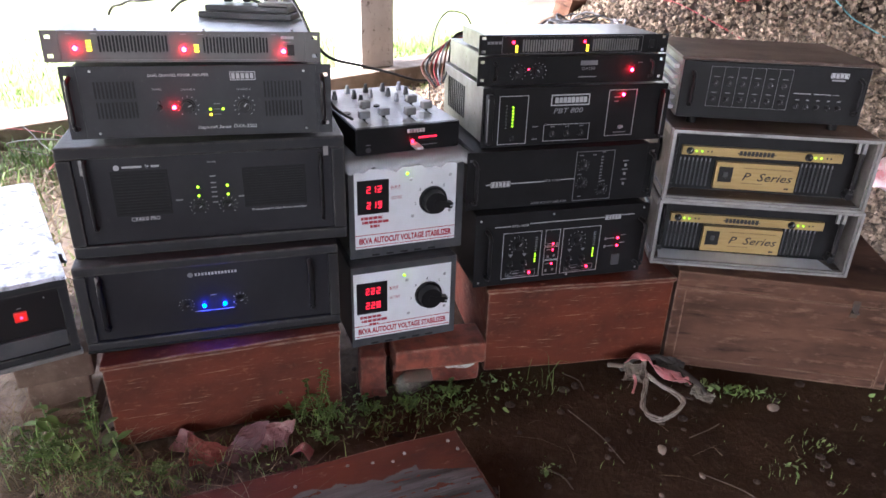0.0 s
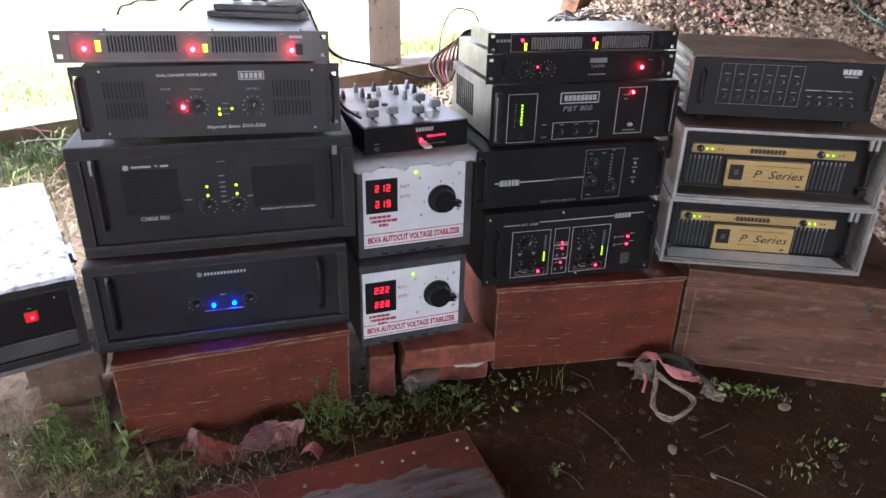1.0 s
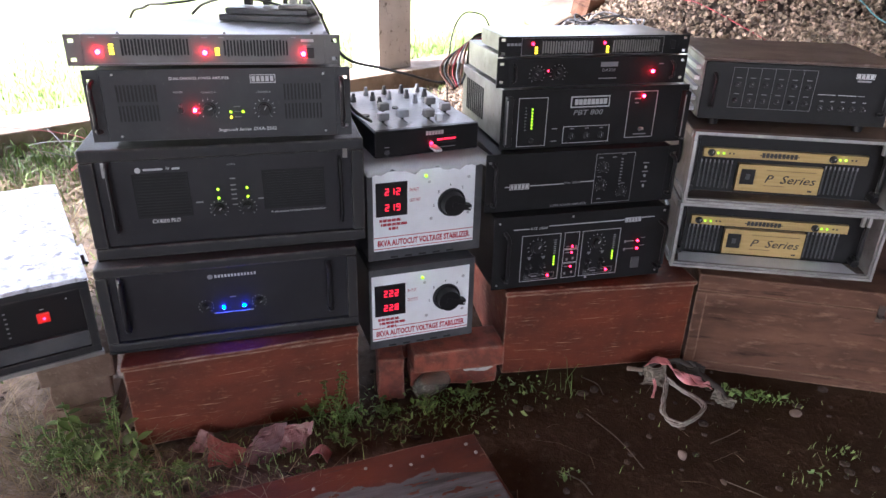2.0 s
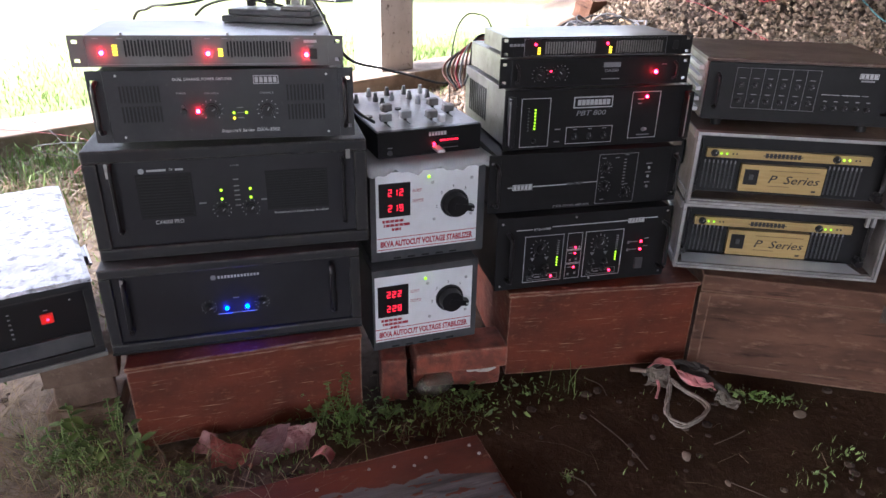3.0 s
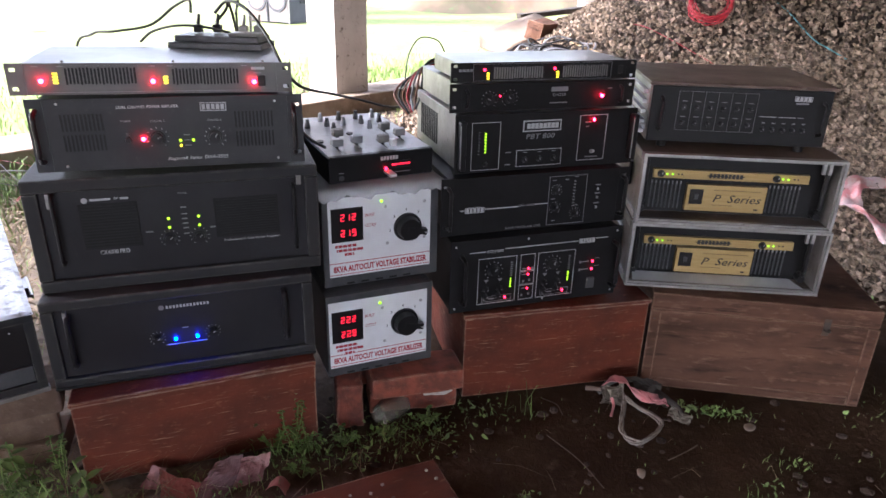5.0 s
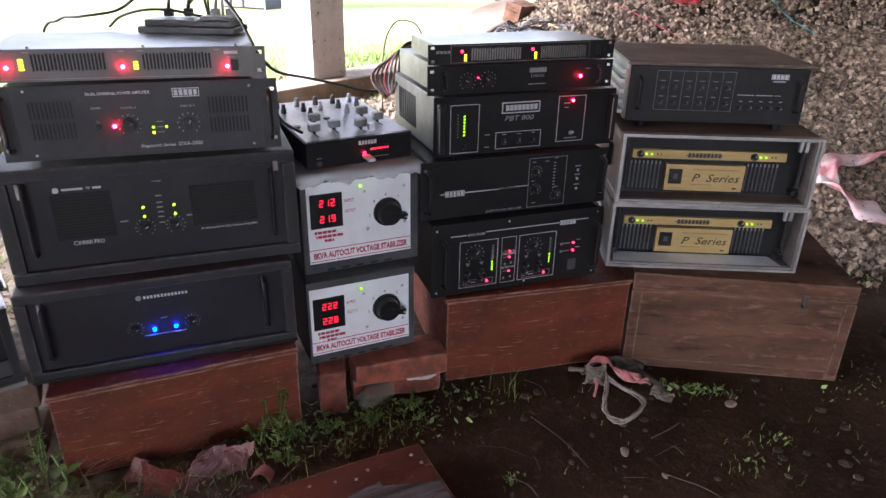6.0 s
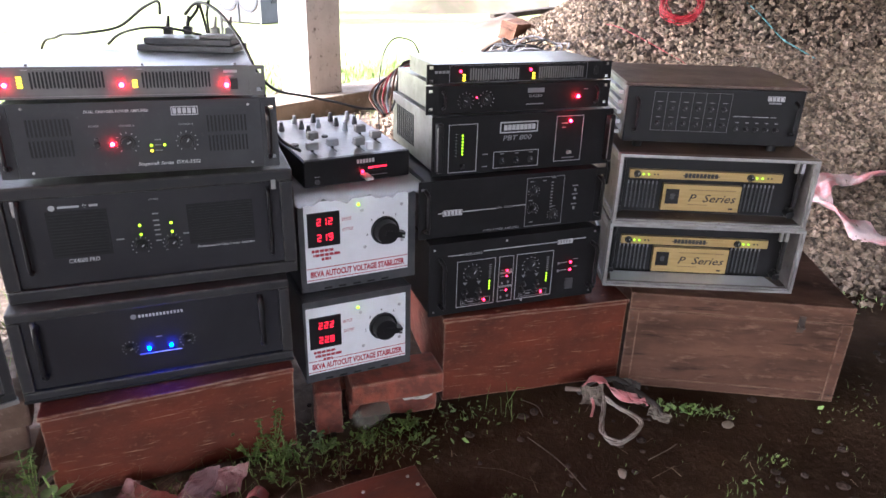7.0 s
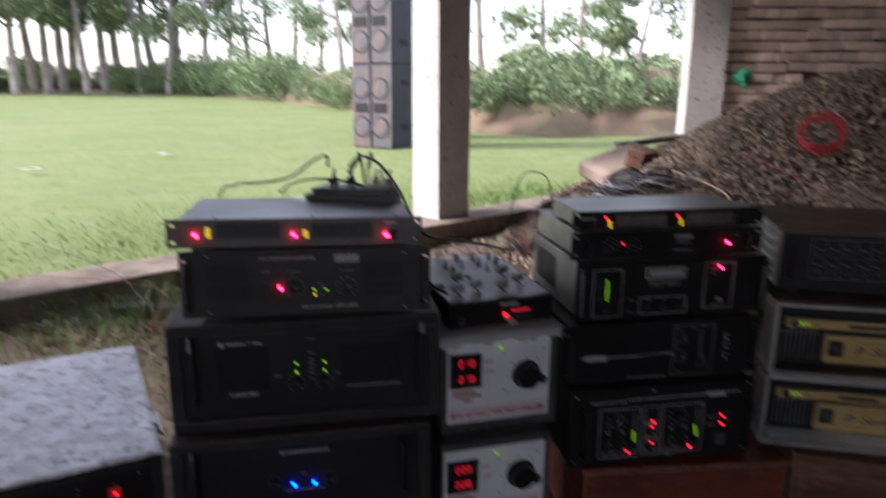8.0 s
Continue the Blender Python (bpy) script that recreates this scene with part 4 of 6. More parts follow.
def build_film():
    """Thin plastic sheet under the mixer, hanging over the cabinet's front."""
    nx, ny = 26, 24
    verts, faces = [], []
    for j in range(ny + 1):
        for i in range(nx + 1):
            x = -.15 + .345 * i / nx
            s = j / ny * .4
            hang = max(0.0, .02 + .005 * math.sin(i * .9) + .004 * math.sin(i * 2.3) - s)
            yy, z = (max(s - .026, -.009), -hang)
            z += max(0.0, .142 - x) * 0 - max(0.0, x - .15) * .6
            z += .0025 * noise.noise((x * 26, s * 26, 1.0)) + .002
            yy += .006 * noise.noise((x * 30, s * 18, 5.0)) * (hang > 0) - .006 * (hang > 0)
            verts.append((x, yy, z))
    for j in range(ny):
        for i in range(nx):
            a = j * (nx + 1) + i
            faces.append((a, a + 1, a + nx + 2, a + nx + 1))
    ob = joined("plastic_sheet", verts, faces, "film", "clear crumpled plastic sheet between mixer and stabilizer", "sheet", stand(-.314, 1.46, 30, 0, .005, .5715), True, "thing")
    del ob["kind"]
    mod = ob.modifiers.new("thickness", "SOLIDIFY")
    mod.thickness = .0006


# middle stack
def build_equalizer_black():
    t = rack_base("equalizer", stand(.047, 1.681, 25, 0, 0, .788), "black rack graphic equalizer with two slider rows", .482, .044, .2, .022, "black_metal", "dull_steel", "grey_metal", category="equalizer", slots=(.007, .037))
    sliders(t, -.138, -.011, .006, .034, 20, 7, "dull_steel")
    sliders(t, .039, .162, .006, .035, 20, 8, "dull_steel")
    for x in (-.16, .018):
        led(x, .028, .0034, "led_red_small", t)
        meter(t, x + .009, .006, 3, .0058, "led_yellow", .006)
    outline(-.187, .172, .002, .041, .0008, "grey_text", t)
    part("rocker_switch", box(.19, .203, -.003, 0, .012, .032, .001), "black_plastic", t)
    for k in range(4):
        bar(-.222 + k * .009, -.215 + k * .009, .024, .03, "grey_text", t)


def build_small_amp():
    t = rack_base("power_amplifier", stand(.047, 1.665, 25, 0, 0, .722), "slim black power amplifier with two small dials and red light", .48, .065, .3, .022, "black_metal", "dull_steel", slots=(.012, .053))
    knob(-.143, .028, .0135, t, turn=-60)
    knob(-.092, .03, .0135, t, turn=-50)
    led(-.117, .036, .0022, "led_red_small", t)
    part("badge", box(.014, .058, -.001, 0, .042, .053, .0004), "grey_text", t)
    lettering("DA250", .034, .007, .019, -.0006, .031, "grey_text", t)
    bar(.012, .058, .014, .0165, "grey_text", t)
    led(.151, .029, .0036, "led_red", t)
    bar(.166, .178, .045, .047, "grey_text", t)
    handle(-.2, .012, .052, t, r=.003, reach=.014)
    handle(.2, .012, .052, t, r=.003, reach=.014)


def build_middle_amp():
    w = .479
    t = thing("power_amplifier", stand(.047, 1.646, 25, 0, .0175, .58), "black power amplifier with a green level column and printed frames", "amplifier", "stacked sound gear")
    part("face_plate", box(-w / 2, w / 2, 0, .005, 0, .14, .0015), "black_metal", t)
    part("body", box(-w / 2 + .01, w / 2 - .01, .0055, .36, .004, .136, .002), "dull_steel", t, "dull bare steel casing")
    for s in (-1, 1):
        part("side_handle", box(s * .226 - .008, s * .226 + .008, -.022, -.0005, .012, .128, .004), "black_plastic", t)
        part("handle_strip", box(s * .226 - .009, s * .226 - .0065, -.024, -.0225, .02, .12), "alu", t)
    outline(-.199, -.127, .006, .121, .0013, "white_text", t)
    outline(-.083, .037, .009, .05, .0012, "white_text", t)
    outline(.08, .155, .015, .128, .0013, "white_text", t)
    meter(t, -.164, .048, 7, .0074, "led_green", .0034, fill=.45)
    for k in range(8):
        bar(-.182, -.178, .045 + k * .0075, .0462 + k * .0075, "grey_text", t)
    part("badge", box(-.07, .03, -.001, 0, .094, .121, .0004), "white_text", t)
    part("badge_inlay", box(-.067, .027, -.0014, -.001, .097, .118), "black_metal", t)
    for k in range(8):
        bar(-.06 + k * .0105, -.0515 + k * .0105, .101, .114, "white_text", t, -.0015)
    lettering("PBT 800", .076, .0125, -.061, -.0006, .076, "grey_text", t, slant=.2)
    led(.118, .116, .003, "led_red", t)
    bar(.095, .112, .109, .1115, "grey_text", t)
    bar(.097, .107, .099, .101, "grey_text", t)
    part("toggle", rod(bmesh.new(), (.119, 0, .036), (.119, -.012, .04), .005, .0035, 12), "chrome", t)
    bar(.103, .137, .022, .0245, "grey_text", t)
    for x in (-.06, -.022, .016):
        knob(x, .026, .008, t, turn=-30, ticks=False)
        bar(x - .005, x + .005, .043, .045, "grey_text", t)
    part("level_trim", rod(bmesh.new(), (-.163, 0, .02), (-.163, -.006, .02), .006, .005, 14), "black_plastic", t)
    for z in (.045, .015):
        bar(-.112, -.098, z, z + .002, "grey_text", t)
    # louvres along the steel side
    for k in range(9):
        part("louvre", box(-w / 2 + .0085, -w / 2 + .0105, .17 + k * .017, .178 + k * .017, .03, .11), "grille", t)


def build_wide_amp():
    t = rack_base("power_amplifier", stand(.047, 1.608, 25, 0, .0015, .438), "black super power amplifier with a printed control block", .497, .142, .38, .02, slots=(.02, .122))
    bar(-.201, -.19, .0605, .0625, "white_text", t)
    bar(-.138, -.052, .0605, .0625, "white_text", t)
    bar(-.008, .027, .0625, .0645, "white_text", t)
    outline(-.189, -.14, .054, .068, .0014, "white_text", t, name="badge")
    for k in range(5):
        bar(-.186 + k * .0092, -.1795 + k * .0092, .0565, .0655, "white_text", t)
    lettering("SPA-10000", .042, .006, -.051, -.0006, .06, "grey_text", t)
    lettering("SUPER POWER AMPLIFIER", .096, .006, -.083, -.0006, .004, "grey_text", t)
    outline(.027, .13, .005, .131, .0012, "grey_text", t)
    for x, z in ((.048, .095), (.048, .05), (.105, .03)):
        knob(x, z, .0105, t, turn=20)
    for k in range(9):
        bar(.094, .1, .05 + k * .008, .0525 + k * .008, "grey_text", t)
    for x, z in ((.04, .12), (.075, .12), (.1, .126), (.04, .072), (.105, .052), (.045, .015)):
        bar(x - .005, x + .005, z, z + .002, "grey_text", t)
    for z in (.1, .078, .052):
        bar(.155, .17, z, z + .003, "grey_text", t)
        part("toggle", box(.16, .164, -.004, 0, z - .012, z - .006), "chrome", t)
    handle(-.232, .02, .12, t)
    handle(.228, .02, .12, t)


def build_mixer_amp():
    w = .456
    t = thing("power_amplifier", stand(.047, 1.562, 25, 0, .014, .25), "black amplifier crowded with dials, frames and red and green lights", "amplifier", "stacked sound gear")
    part("face_plate", box(-w / 2, w / 2, 0, .005, 0, .19, .0015), "black_metal", t)
    part("body", box(-w / 2 + .004, w / 2 - .004, .0055, .4, .002, .187, .002), "black_metal", t)
    bar(-.18, -.14, .1555, .1575, "white_text", t)
    lettering("BTZ-10000", .042, .0065, -.136, -.0006, .153, "white_text", t)
    bar(-.09, .108, .159, .161, "white_text", t)
    bar(.155, .19, .162, .164, "white_text", t)
    outline(.11, .153, .153, .165, .0014, "white_text", t, name="badge")
    for k in range(5):
        bar(.1125 + k * .0082, .1185 + k * .0082, .155, .163, "white_text", t)
    for x0, x1 in ((-.157, -.057), (0.0, .102)):
        outline(x0, x1, .016, .139, .0012, "white_text", t)
        knob(x0 + .04, .105, .016, t, turn=35)
        for dx, dz in ((.022, .055), (.058, .055), (.02, .036), (.055, .036)):
            knob(x0 + dx, dz, .0085, t, turn=40 + dx * 900, ticks=False)
        for dx in (.022, .058):
            tri = bmesh.new()
            vs = [tri.verts.new(p) for p in ((x0 + dx - .006, -.0007, .082), (x0 + dx + .006, -.0007, .082), (x0 + dx, -.0007, .073))]
            tri.faces.new(vs)
            part("printed_mark", tri, "grey_text", t)
        meter(t, x0 + .086, .056, 4, .0068, "led_green", .003, fill=.45)
        for k in range(7):
            bar(x0 + .084, x0 + .09, .086 + k * .0058, .088 + k * .0058, "grey_text", t)
        led(x0 + .073, .029, .0032, "led_red_small", t)
        outline(x0 + .012, x0 + .09, .021, .036, .0008, "grey_text", t)
        bar(x0 + .016, x0 + .024, .025, .032, "grey_text", t)
        bar(x0 + .03, x0 + .045, .027, .03, "grey_text", t)
    for z0, z1 in ((.095, .139), (.058, .093), (.016, .056)):
        outline(-.047, -.008, z0, z1, .001, "white_text", t)
    for z in (.101, .085, .047):
        led(-.025, z, .0026, "led_red_small", t)
        bar(-.041, -.031, z - .001, z + .001, "grey_text", t)
    for x, z in ((-.038, .028), (-.02, .03), (-.036, .066), (-.02, .068), (-.014, .1)):
        bar(x - .0025, x + .0025, z - .003, z + .003, "grey_text", t)
    for z in (.101, .08):
        led(.152, z, .0032, "led_red_small", t)
        bar(.122, .143, z - .001, z + .001, "grey_text", t)
        bar(.116, .121, z - .004, z + .003, "grey_text", t)
        bar(.16, .173, z + .006, z + .0075, "grey_text", t)
    part("rocker_switch", box(.141, .163, -.005, 0, .026, .056, .002), "dark_frame", t)
    handle(-.2, .03, .15, t, r=.005, reach=.03, mat="black_metal")
    handle(.208, .03, .15, t, r=.005, reach=.03, mat="black_metal")
    screws([(-.215, .175), (.215, .178), (-.215, .012), (.215, .012), (-.03, .18), (.02, .012)], t, .0028)


# right-hand stack
def build_gold_amp(m, w, h, lip):
    t = thing("power_amplifier", m, "black power amplifier with gold strip in an aluminium-edged case", "amplifier", "gold-fronted amplifiers")
    r, d = .0062, .4
    rim = bmesh.new()
    for a, b, c, e in ((-w / 2, w / 2, 0, r), (-w / 2, w / 2, h - r, h), (-w / 2, -w / 2 + r, r, h - r), (w / 2 - r, w / 2, r, h - r)):
        bx(rim, a, b, -.003, .02, c, e)
    part("front_rim", rim, "alu", t, "worn aluminium edge")
    rim2 = bmesh.new()
    q = .004
    for a, b, c, e in ((-w / 2 + r, w / 2 - r, r, r + q), (-w / 2 + r, w / 2 - r, h - r - q, h - r), (-w / 2 + r, -w / 2 + r + q, r + q, h - r - q), (w / 2 - r - q, w / 2 - r, r + q, h - r - q)):
        bx(rim2, a, b, .006, .02, c, e)
    part("inner_rim", rim2, "dull_steel", t)
    part("case_top", box(-w / 2 + .001, w / 2 - .001, .0205, d, h - .008, h - .001), "top_wood", t)
    part("case_bottom", box(-w / 2 + .001, w / 2 - .001, .0205, d, .001, .008), "top_wood", t)
    for s in (-1, 1):
        part("case_side", box(s * (w / 2 - .0045) - .0035, s * (w / 2 - .0045) + .0035, .0205, d, .009, h - .009), "dull_steel", t)
        for z in (.01, h - .014):
            part("edge_extrusion", box(s * (w / 2 + .001) - .002, s * (w / 2 + .001) + .002, .021, d, z - .006, z + .012), "alu", t)
        part("side_handle", box(s * (w / 2 + .004) - .005, s * (w / 2 + .004) + .005, .12, .24, h * .35, h * .7, .003), "black_plastic", t)
    y = .075
    part("face_plate", box(-w / 2 + .012, w / 2 - .012, y, y + .006, .01, h - .01), "black_metal", t)
    part("gold_strip", box(-.21, .178, y - .012, y, h - .079, h - .056, .001), "gold", t, "gold control strip")
    plate = part("gold_plate", box(-.12, .08, y - .014, y, .02, .09, .001), "gold", t, "gold name plate")
    for s, x in ((-1, -.191), (1, .097)):
        knob(x, h - .0675, .0095, t, y=y - .012, turn=30, ticks=False)
        for k in range(2):
            led(x + .0155 + k * .0135, h - .0675, .003, "led_green", t, y - .012)
        for k in range(2):
            bar(x + .042 + k * .009, x + .046 + k * .009, h - .0695, h - .0655, "black_text", t, y - .012)
    for k in range(9):
        bar(-.07 + k * .0095, -.0625 + k * .0095, h - .0735, h - .0615, "black_text", t, y - .0125)
    bar(-.075, .018, h - .069, h - .067, "black_text", t, y - .0128)
    lettering("P  Series", .122, .021, -.052, y - .0148, .045, "black_text", plate, slant=.3, bold=.008)
    bar(-.052, .066, .0765, .078, "gold_print", plate, y - .0142)
    bar(-.052, .0, .0365, .038, "gold_print", plate, y - .0142)
    part("switch_plate", box(-.112, -.078, y - .0165, y - .014, .038, .078, .001), "black_plastic", plate)
    part("rocker", box(-.1, -.09, y - .02, y - .0165, .052, .066, .001), "dark_frame", plate)
    bar(.055, .065, .027, .031, "black_text", plate, y - .0142)
    for x0 in (-.21, .088):
        for k in range(8):
            part("vent_slot", box(x0 + k * .0105, x0 + k * .0105 + .003, y - .003, y, .02, .094), "dark_frame", t)
            part("vent_tip", box(x0 + k * .0105, x0 + k * .0105 + .003, y - .0036, y - .0031, .086, .094), "grey_text", t)
    for s in (-1, 1):
        handle(s * .222, .03, h - .03, t, y=y, r=.006, reach=.028)
        part("handle_boss", rod(bmesh.new(), (s * .222, y, .022), (s * .222, y - .025, .022), .011, .01, 14), "black_plastic", t)
        part("handle_boss", rod(bmesh.new(), (s * .222, y, h - .022), (s * .222, y - .025, h - .022), .011, .01, 14), "black_plastic", t)
    for k in range(2):
        part("rack_rail", box(.196 + k * .014, .204 + k * .014, .02, .03, h - .04, h - .013, .001), "alu", t)
    if lip:
        bm = bmesh.new()
        sec = [(.006, .0085), (.009, .0085), (.058, .017), (.056, .019)]
        ends = [[bm.verts.new((x + (dx if k > 1 else 0), yy, zz)) for k, (yy, zz) in enumerate(sec)] for x, dx in ((-.226, .006), (.222, -.03))]
        for k in range(4):
            bm.faces.new((ends[0][k], ends[0][(k + 1) % 4], ends[1][(k + 1) % 4], ends[1][k]))
        bm.faces.new(ends[0]), bm.faces.new(ends[1])
        bmesh.ops.recalc_face_normals(bm, faces=bm.faces[:])
        part("bottom_lip", bm, "alu_lip", t, "bright aluminium lip")
    for c in t.children:
        if c.name.split(".")[0] in ("gold_strip", "gold_plate", "knob", "indicator_light", "print_bar", "vent_slot", "vent_tip"):
            c.location.x = .011


def build_old_amp():
    w, h, d = .43, .141, .34
    t = thing("mixer_amplifier", stand(.55, 1.724, 2.5, .04, -.025, .64), "old black mixer amplifier in a dusty brown casing", "amplifier", "stacked sound gear")
    part("face_plate", box(-w / 2, w / 2, 0, .005, 0, h - .004, .002), "black_metal", t)
    part("casing", box(-w / 2 - .004, w / 2 + .004, .006, d, .002, h - .0025, .004), "dull_steel", t)
    part("top_board", box(-w / 2 - .008, w / 2 + .008, -.006, d + .004, h - .002, h + .006, .002), "top_wood", t, "dusty brown top")
    for k in range(5):
        part("cooling_fin", box(-w / 2 - .016, -.2191, .03, d - .02, .012 + k * .025, .022 + k * .025, .001), "alu_lip", t)
    outline(-.15, .04, .03, .126, .0007, "grey_text", t)
    for k in range(1, 6):
        x = -.15 + k * .0317
        bar(x, x + .0007, .03, .126, "grey_text", t)
    for k in range(6):
        for z in (.06, .098):
            knob(-.134 + k * .0317, z - .012, .0068, t, turn=-50 + k * 22, ticks=False)
            bar(-.14 + k * .0317, -.128 + k * .0317, z + .003, z + .0048, "grey_text", t)
    bar(.05, .09, .0705, .072, "white_text", t)
    bar(.096, .135, .0705, .072, "white_text", t)
    bar(.14, .155, .0705, .072, "grey_text", t)
    for k in range(5):
        bar(.058 + k * .024, .066 + k * .024, .055, .0575, "grey_text", t)
        knob(.062 + k * .024, .04, .0065, t, turn=k * 30 - 40, ticks=False)
    outline(.125, .166, .111, .123, .0014, "white_text", t, name="badge")
    for k in range(4):
        bar(.1275 + k * .0095, .1345 + k * .0095, .113, .121, "white_text", t)
    bar(.13, .16, .104, .108, "grey_text", t)
    handle(-.19, .03, .11, t, r=.004, reach=.022, mat="black_metal")
    handle(.195, .03, .11, t, r=.004, reach=.022, mat="black_metal")
    for x in (-.17, .17):
        for yy in (.03, .3):
            part("foot", rod(bmesh.new(), (x, yy, -.018), (x, yy, .003), .012, .013, 14), "black_plastic", t)


def build_low_amp():
    """The low amplifier on bricks, its lid wrapped in crumpled silver film."""
    w, h, d = .46, .18, .66
    t = thing("power_amplifier", pose(-.947, 1.1, .2, 0, 0, 43) @ pose(-w / 2, 0, 0), "low black cased amplifier with crumpled silver top", "amplifier")
    part("case_body", box(-w / 2, w / 2, .02, d, 0, h - .004, .003), "black_case", t)
    fr = bmesh.new()
    for a, b, c, e in ((-w / 2, w / 2, 0, .02), (-w / 2, w / 2, h - .022, h - .004), (-w / 2, -w / 2 + .018, .02, h - .022), (w / 2 - .018, w / 2, .02, h - .022)):
        bx(fr, a, b, 0, .0195, c, e)
    part("front_frame", fr, "black_case", t)
    part("face_plate", box(-w / 2 + .018, w / 2 - .018, .013, .0195, .058, h - .022), "black_plastic", t)
    part("lower_strip", box(-w / 2 + .018, w / 2 - .018, .006, .0195, .02, .057, .002), "dark_frame", t)
    part("foot_strip", box(-w / 2 - .003, w / 2 + .003, -.004, .012, -.006, .004, .001), "dull_steel", t)
    sw = part("power_switch", box(.126, .15, .008, .013, .095, .118, .002), "led_red_dim", t, "glowing red rocker switch")
    led(.139, .106, .003, "led_red_small", sw, .008)
    for k in range(6):
        bar(.07, .075, .075 + k * .011, .078 + k * .011, "grey_text", t, .013)
    bar(.134, .142, .124, .1255, "grey_text", t, .013)
    led(.185, .138, .0018, "white_text", t, .013)
    n, m_ = 44, 60
    verts = [(-w / 2 - .002 + (w + .004) * i / n, -.003 + (d + .006) * j / m_, h + .0022 * noise.noise((i * .5, j * .5, 2.2)) + .0012 * noise.noise((i * 1.4, j * 1.4, 6.0)) - (.004 if i in (0, n) or j in (0, m_) else 0)) for j in range(m_ + 1) for i in range(n + 1)]
    faces = [(j * (n + 1) + i, j * (n + 1) + i + 1, (j + 1) * (n + 1) + i + 1, (j + 1) * (n + 1) + i) for j in range(m_) for i in range(n)]
    me = bpy.data.meshes.new("top_film")
    me.from_pydata(verts, [], faces)
    me.materials.append(M["silver_film"])
    top = new("top_film", me)
    top.parent = t
    tagged(top, "crumpled silver film")
    part("side_catch", box(w / 2 + .001, w / 2 + .012, .18, .24, .13, .155, .002), "alu", t)
    part("side_catch_bolt", rod(bmesh.new(), (w / 2 + .014, .16, .142), (w / 2 + .014, .27, .142), .004, .004, 10), "chrome", t)


M["led_red_dim"] = material("dim_red_switch", (0.5, 0.02, 0.015), 0.35, emit=0.03)
M["silver_film"] = material("crumpled_silver_film", (0.66, 0.66, 0.69), 0.36, 0.3, (0.5, 0.5, 0.53), 20, (0.42, 0.58), third=(0.22, 0.22, 0.24), third_scale=34, third_spread=(0.52, 0.62), bump=0.8, bump_scale=40)

build_equalizer_grey()
build_dual_amp()
build_cased_amp_upper()
build_cased_amp_lower()
build_crate(stand(-.662, 1.18, 28.4, -.05, .006, .018), .485, .208, .44, "scratched red-painted wooden box sunk in weeds", 1)
build_crate(stand(-.104, 1.489, 20, 0, .245, 0.0), .5, .243, .44, "scratched red-painted wooden box under the middle gear", 5)
build_trunk()
build_stabilizer(stand(-.328, 1.401, 29.8, 0, .027, .118), .262, .214, -.1255, .1185, .021, .197, "222", "228", "white-fronted voltage stabilizer on bricks with red figures")
build_stabilizer(stand(-.314, 1.46, 30, 0, .005, .334), .28, .232, -.127, .122, .023, .218, "212", "219", "white-fronted voltage stabilizer under the mixer with red figures")
build_film()
build_mixer()
build_mixer_amp()
build_wide_amp()
build_middle_amp()
build_small_amp()
build_equalizer_black()
build_gold_amp(stand(.55, 1.70, 2.5, 0, -.0075, .264), .494, .176, True)
build_gold_amp(stand(.55, 1.70, 2.5, 0, -.0085, .441), .484, .182, False)
build_old_amp()
build_low_amp()

# ---- small things on the ground ----
def brick_mesh(seed, l=.22, w=.105, h=.062):
    bm = box(-l / 2, l / 2, -w / 2, w / 2, 0, h, .005)
    bmesh.ops.subdivide_edges(bm, edges=[e for e in bm.edges if e.calc_length() > .03], cuts=3, use_grid_fill=True)
    for v in bm.verts:
        v.co += Vector(noise.noise_vector(v.co * 22 + Vector((seed * 7.1, 0, 0)))) * .004
    return bm


def lay_brick(m, seed, label, mat="brick", **k):
    return solid("brick", brick_mesh(seed, **k), mat, m, label, "brick", "loose bricks")


lay_brick(pose(-.24, 1.467, -.002, 0, 0, 18), 1, "chipped red brick with old mortar, under a stabilizer", h=.06)
lay_brick(pose(-.228, 1.444, .06, 0, .6, 23), 2, "chipped red brick lying on another brick", l=.23, h=.057)
lay_brick(pose(-.378, 1.372, -.004, 0, 0, 19), 3, "red brick standing on end beside the box", l=.064, w=.105, h=.121)
lay_brick(pose(-.33, 1.59, -.004, 0, 0, 30), 4, "red brick behind the front bricks", h=.121)
for i, (bx_, by_, yaw) in enumerate(((-1.035, 1.115, 24), (-1.04, 1.125, 38), (-1.03, 1.12, 30))):
    lay_brick(pose(bx_, by_, -.006 + i * .0665, 0, 0, yaw), 10 + i, "dull broken brick in the pile under the low amplifier", mat="old_brick", l=.15 - .03 * (i == 1), h=.066)
for i in range(3):
    lay_brick(pose(-1.55, 1.45, -.006 + i * .0665, 0, 0, 50 + 9 * i), 20 + i, "dull brick in the rear pile under the low amplifier", mat="old_brick", h=.066)
lay_brick(pose(.18, 1.72, -.004, 0, 0, 28), 31, "flat red brick under the middle box", h=.03)

# mortar crust on the stacked bricks
cr = bmesh.new()
ball(cr, (.02, -.0525, .06), .0085, 3, (4.5, .35, 1.0))
for v in cr.verts:
    v.co += Vector(noise.noise_vector(v.co * 90)) * .004
solid("mortar_crust", cr, "concrete", pose(-.2, 1.462, -.002, 0, 0, 20), "pale old mortar stuck between two bricks", "mortar")


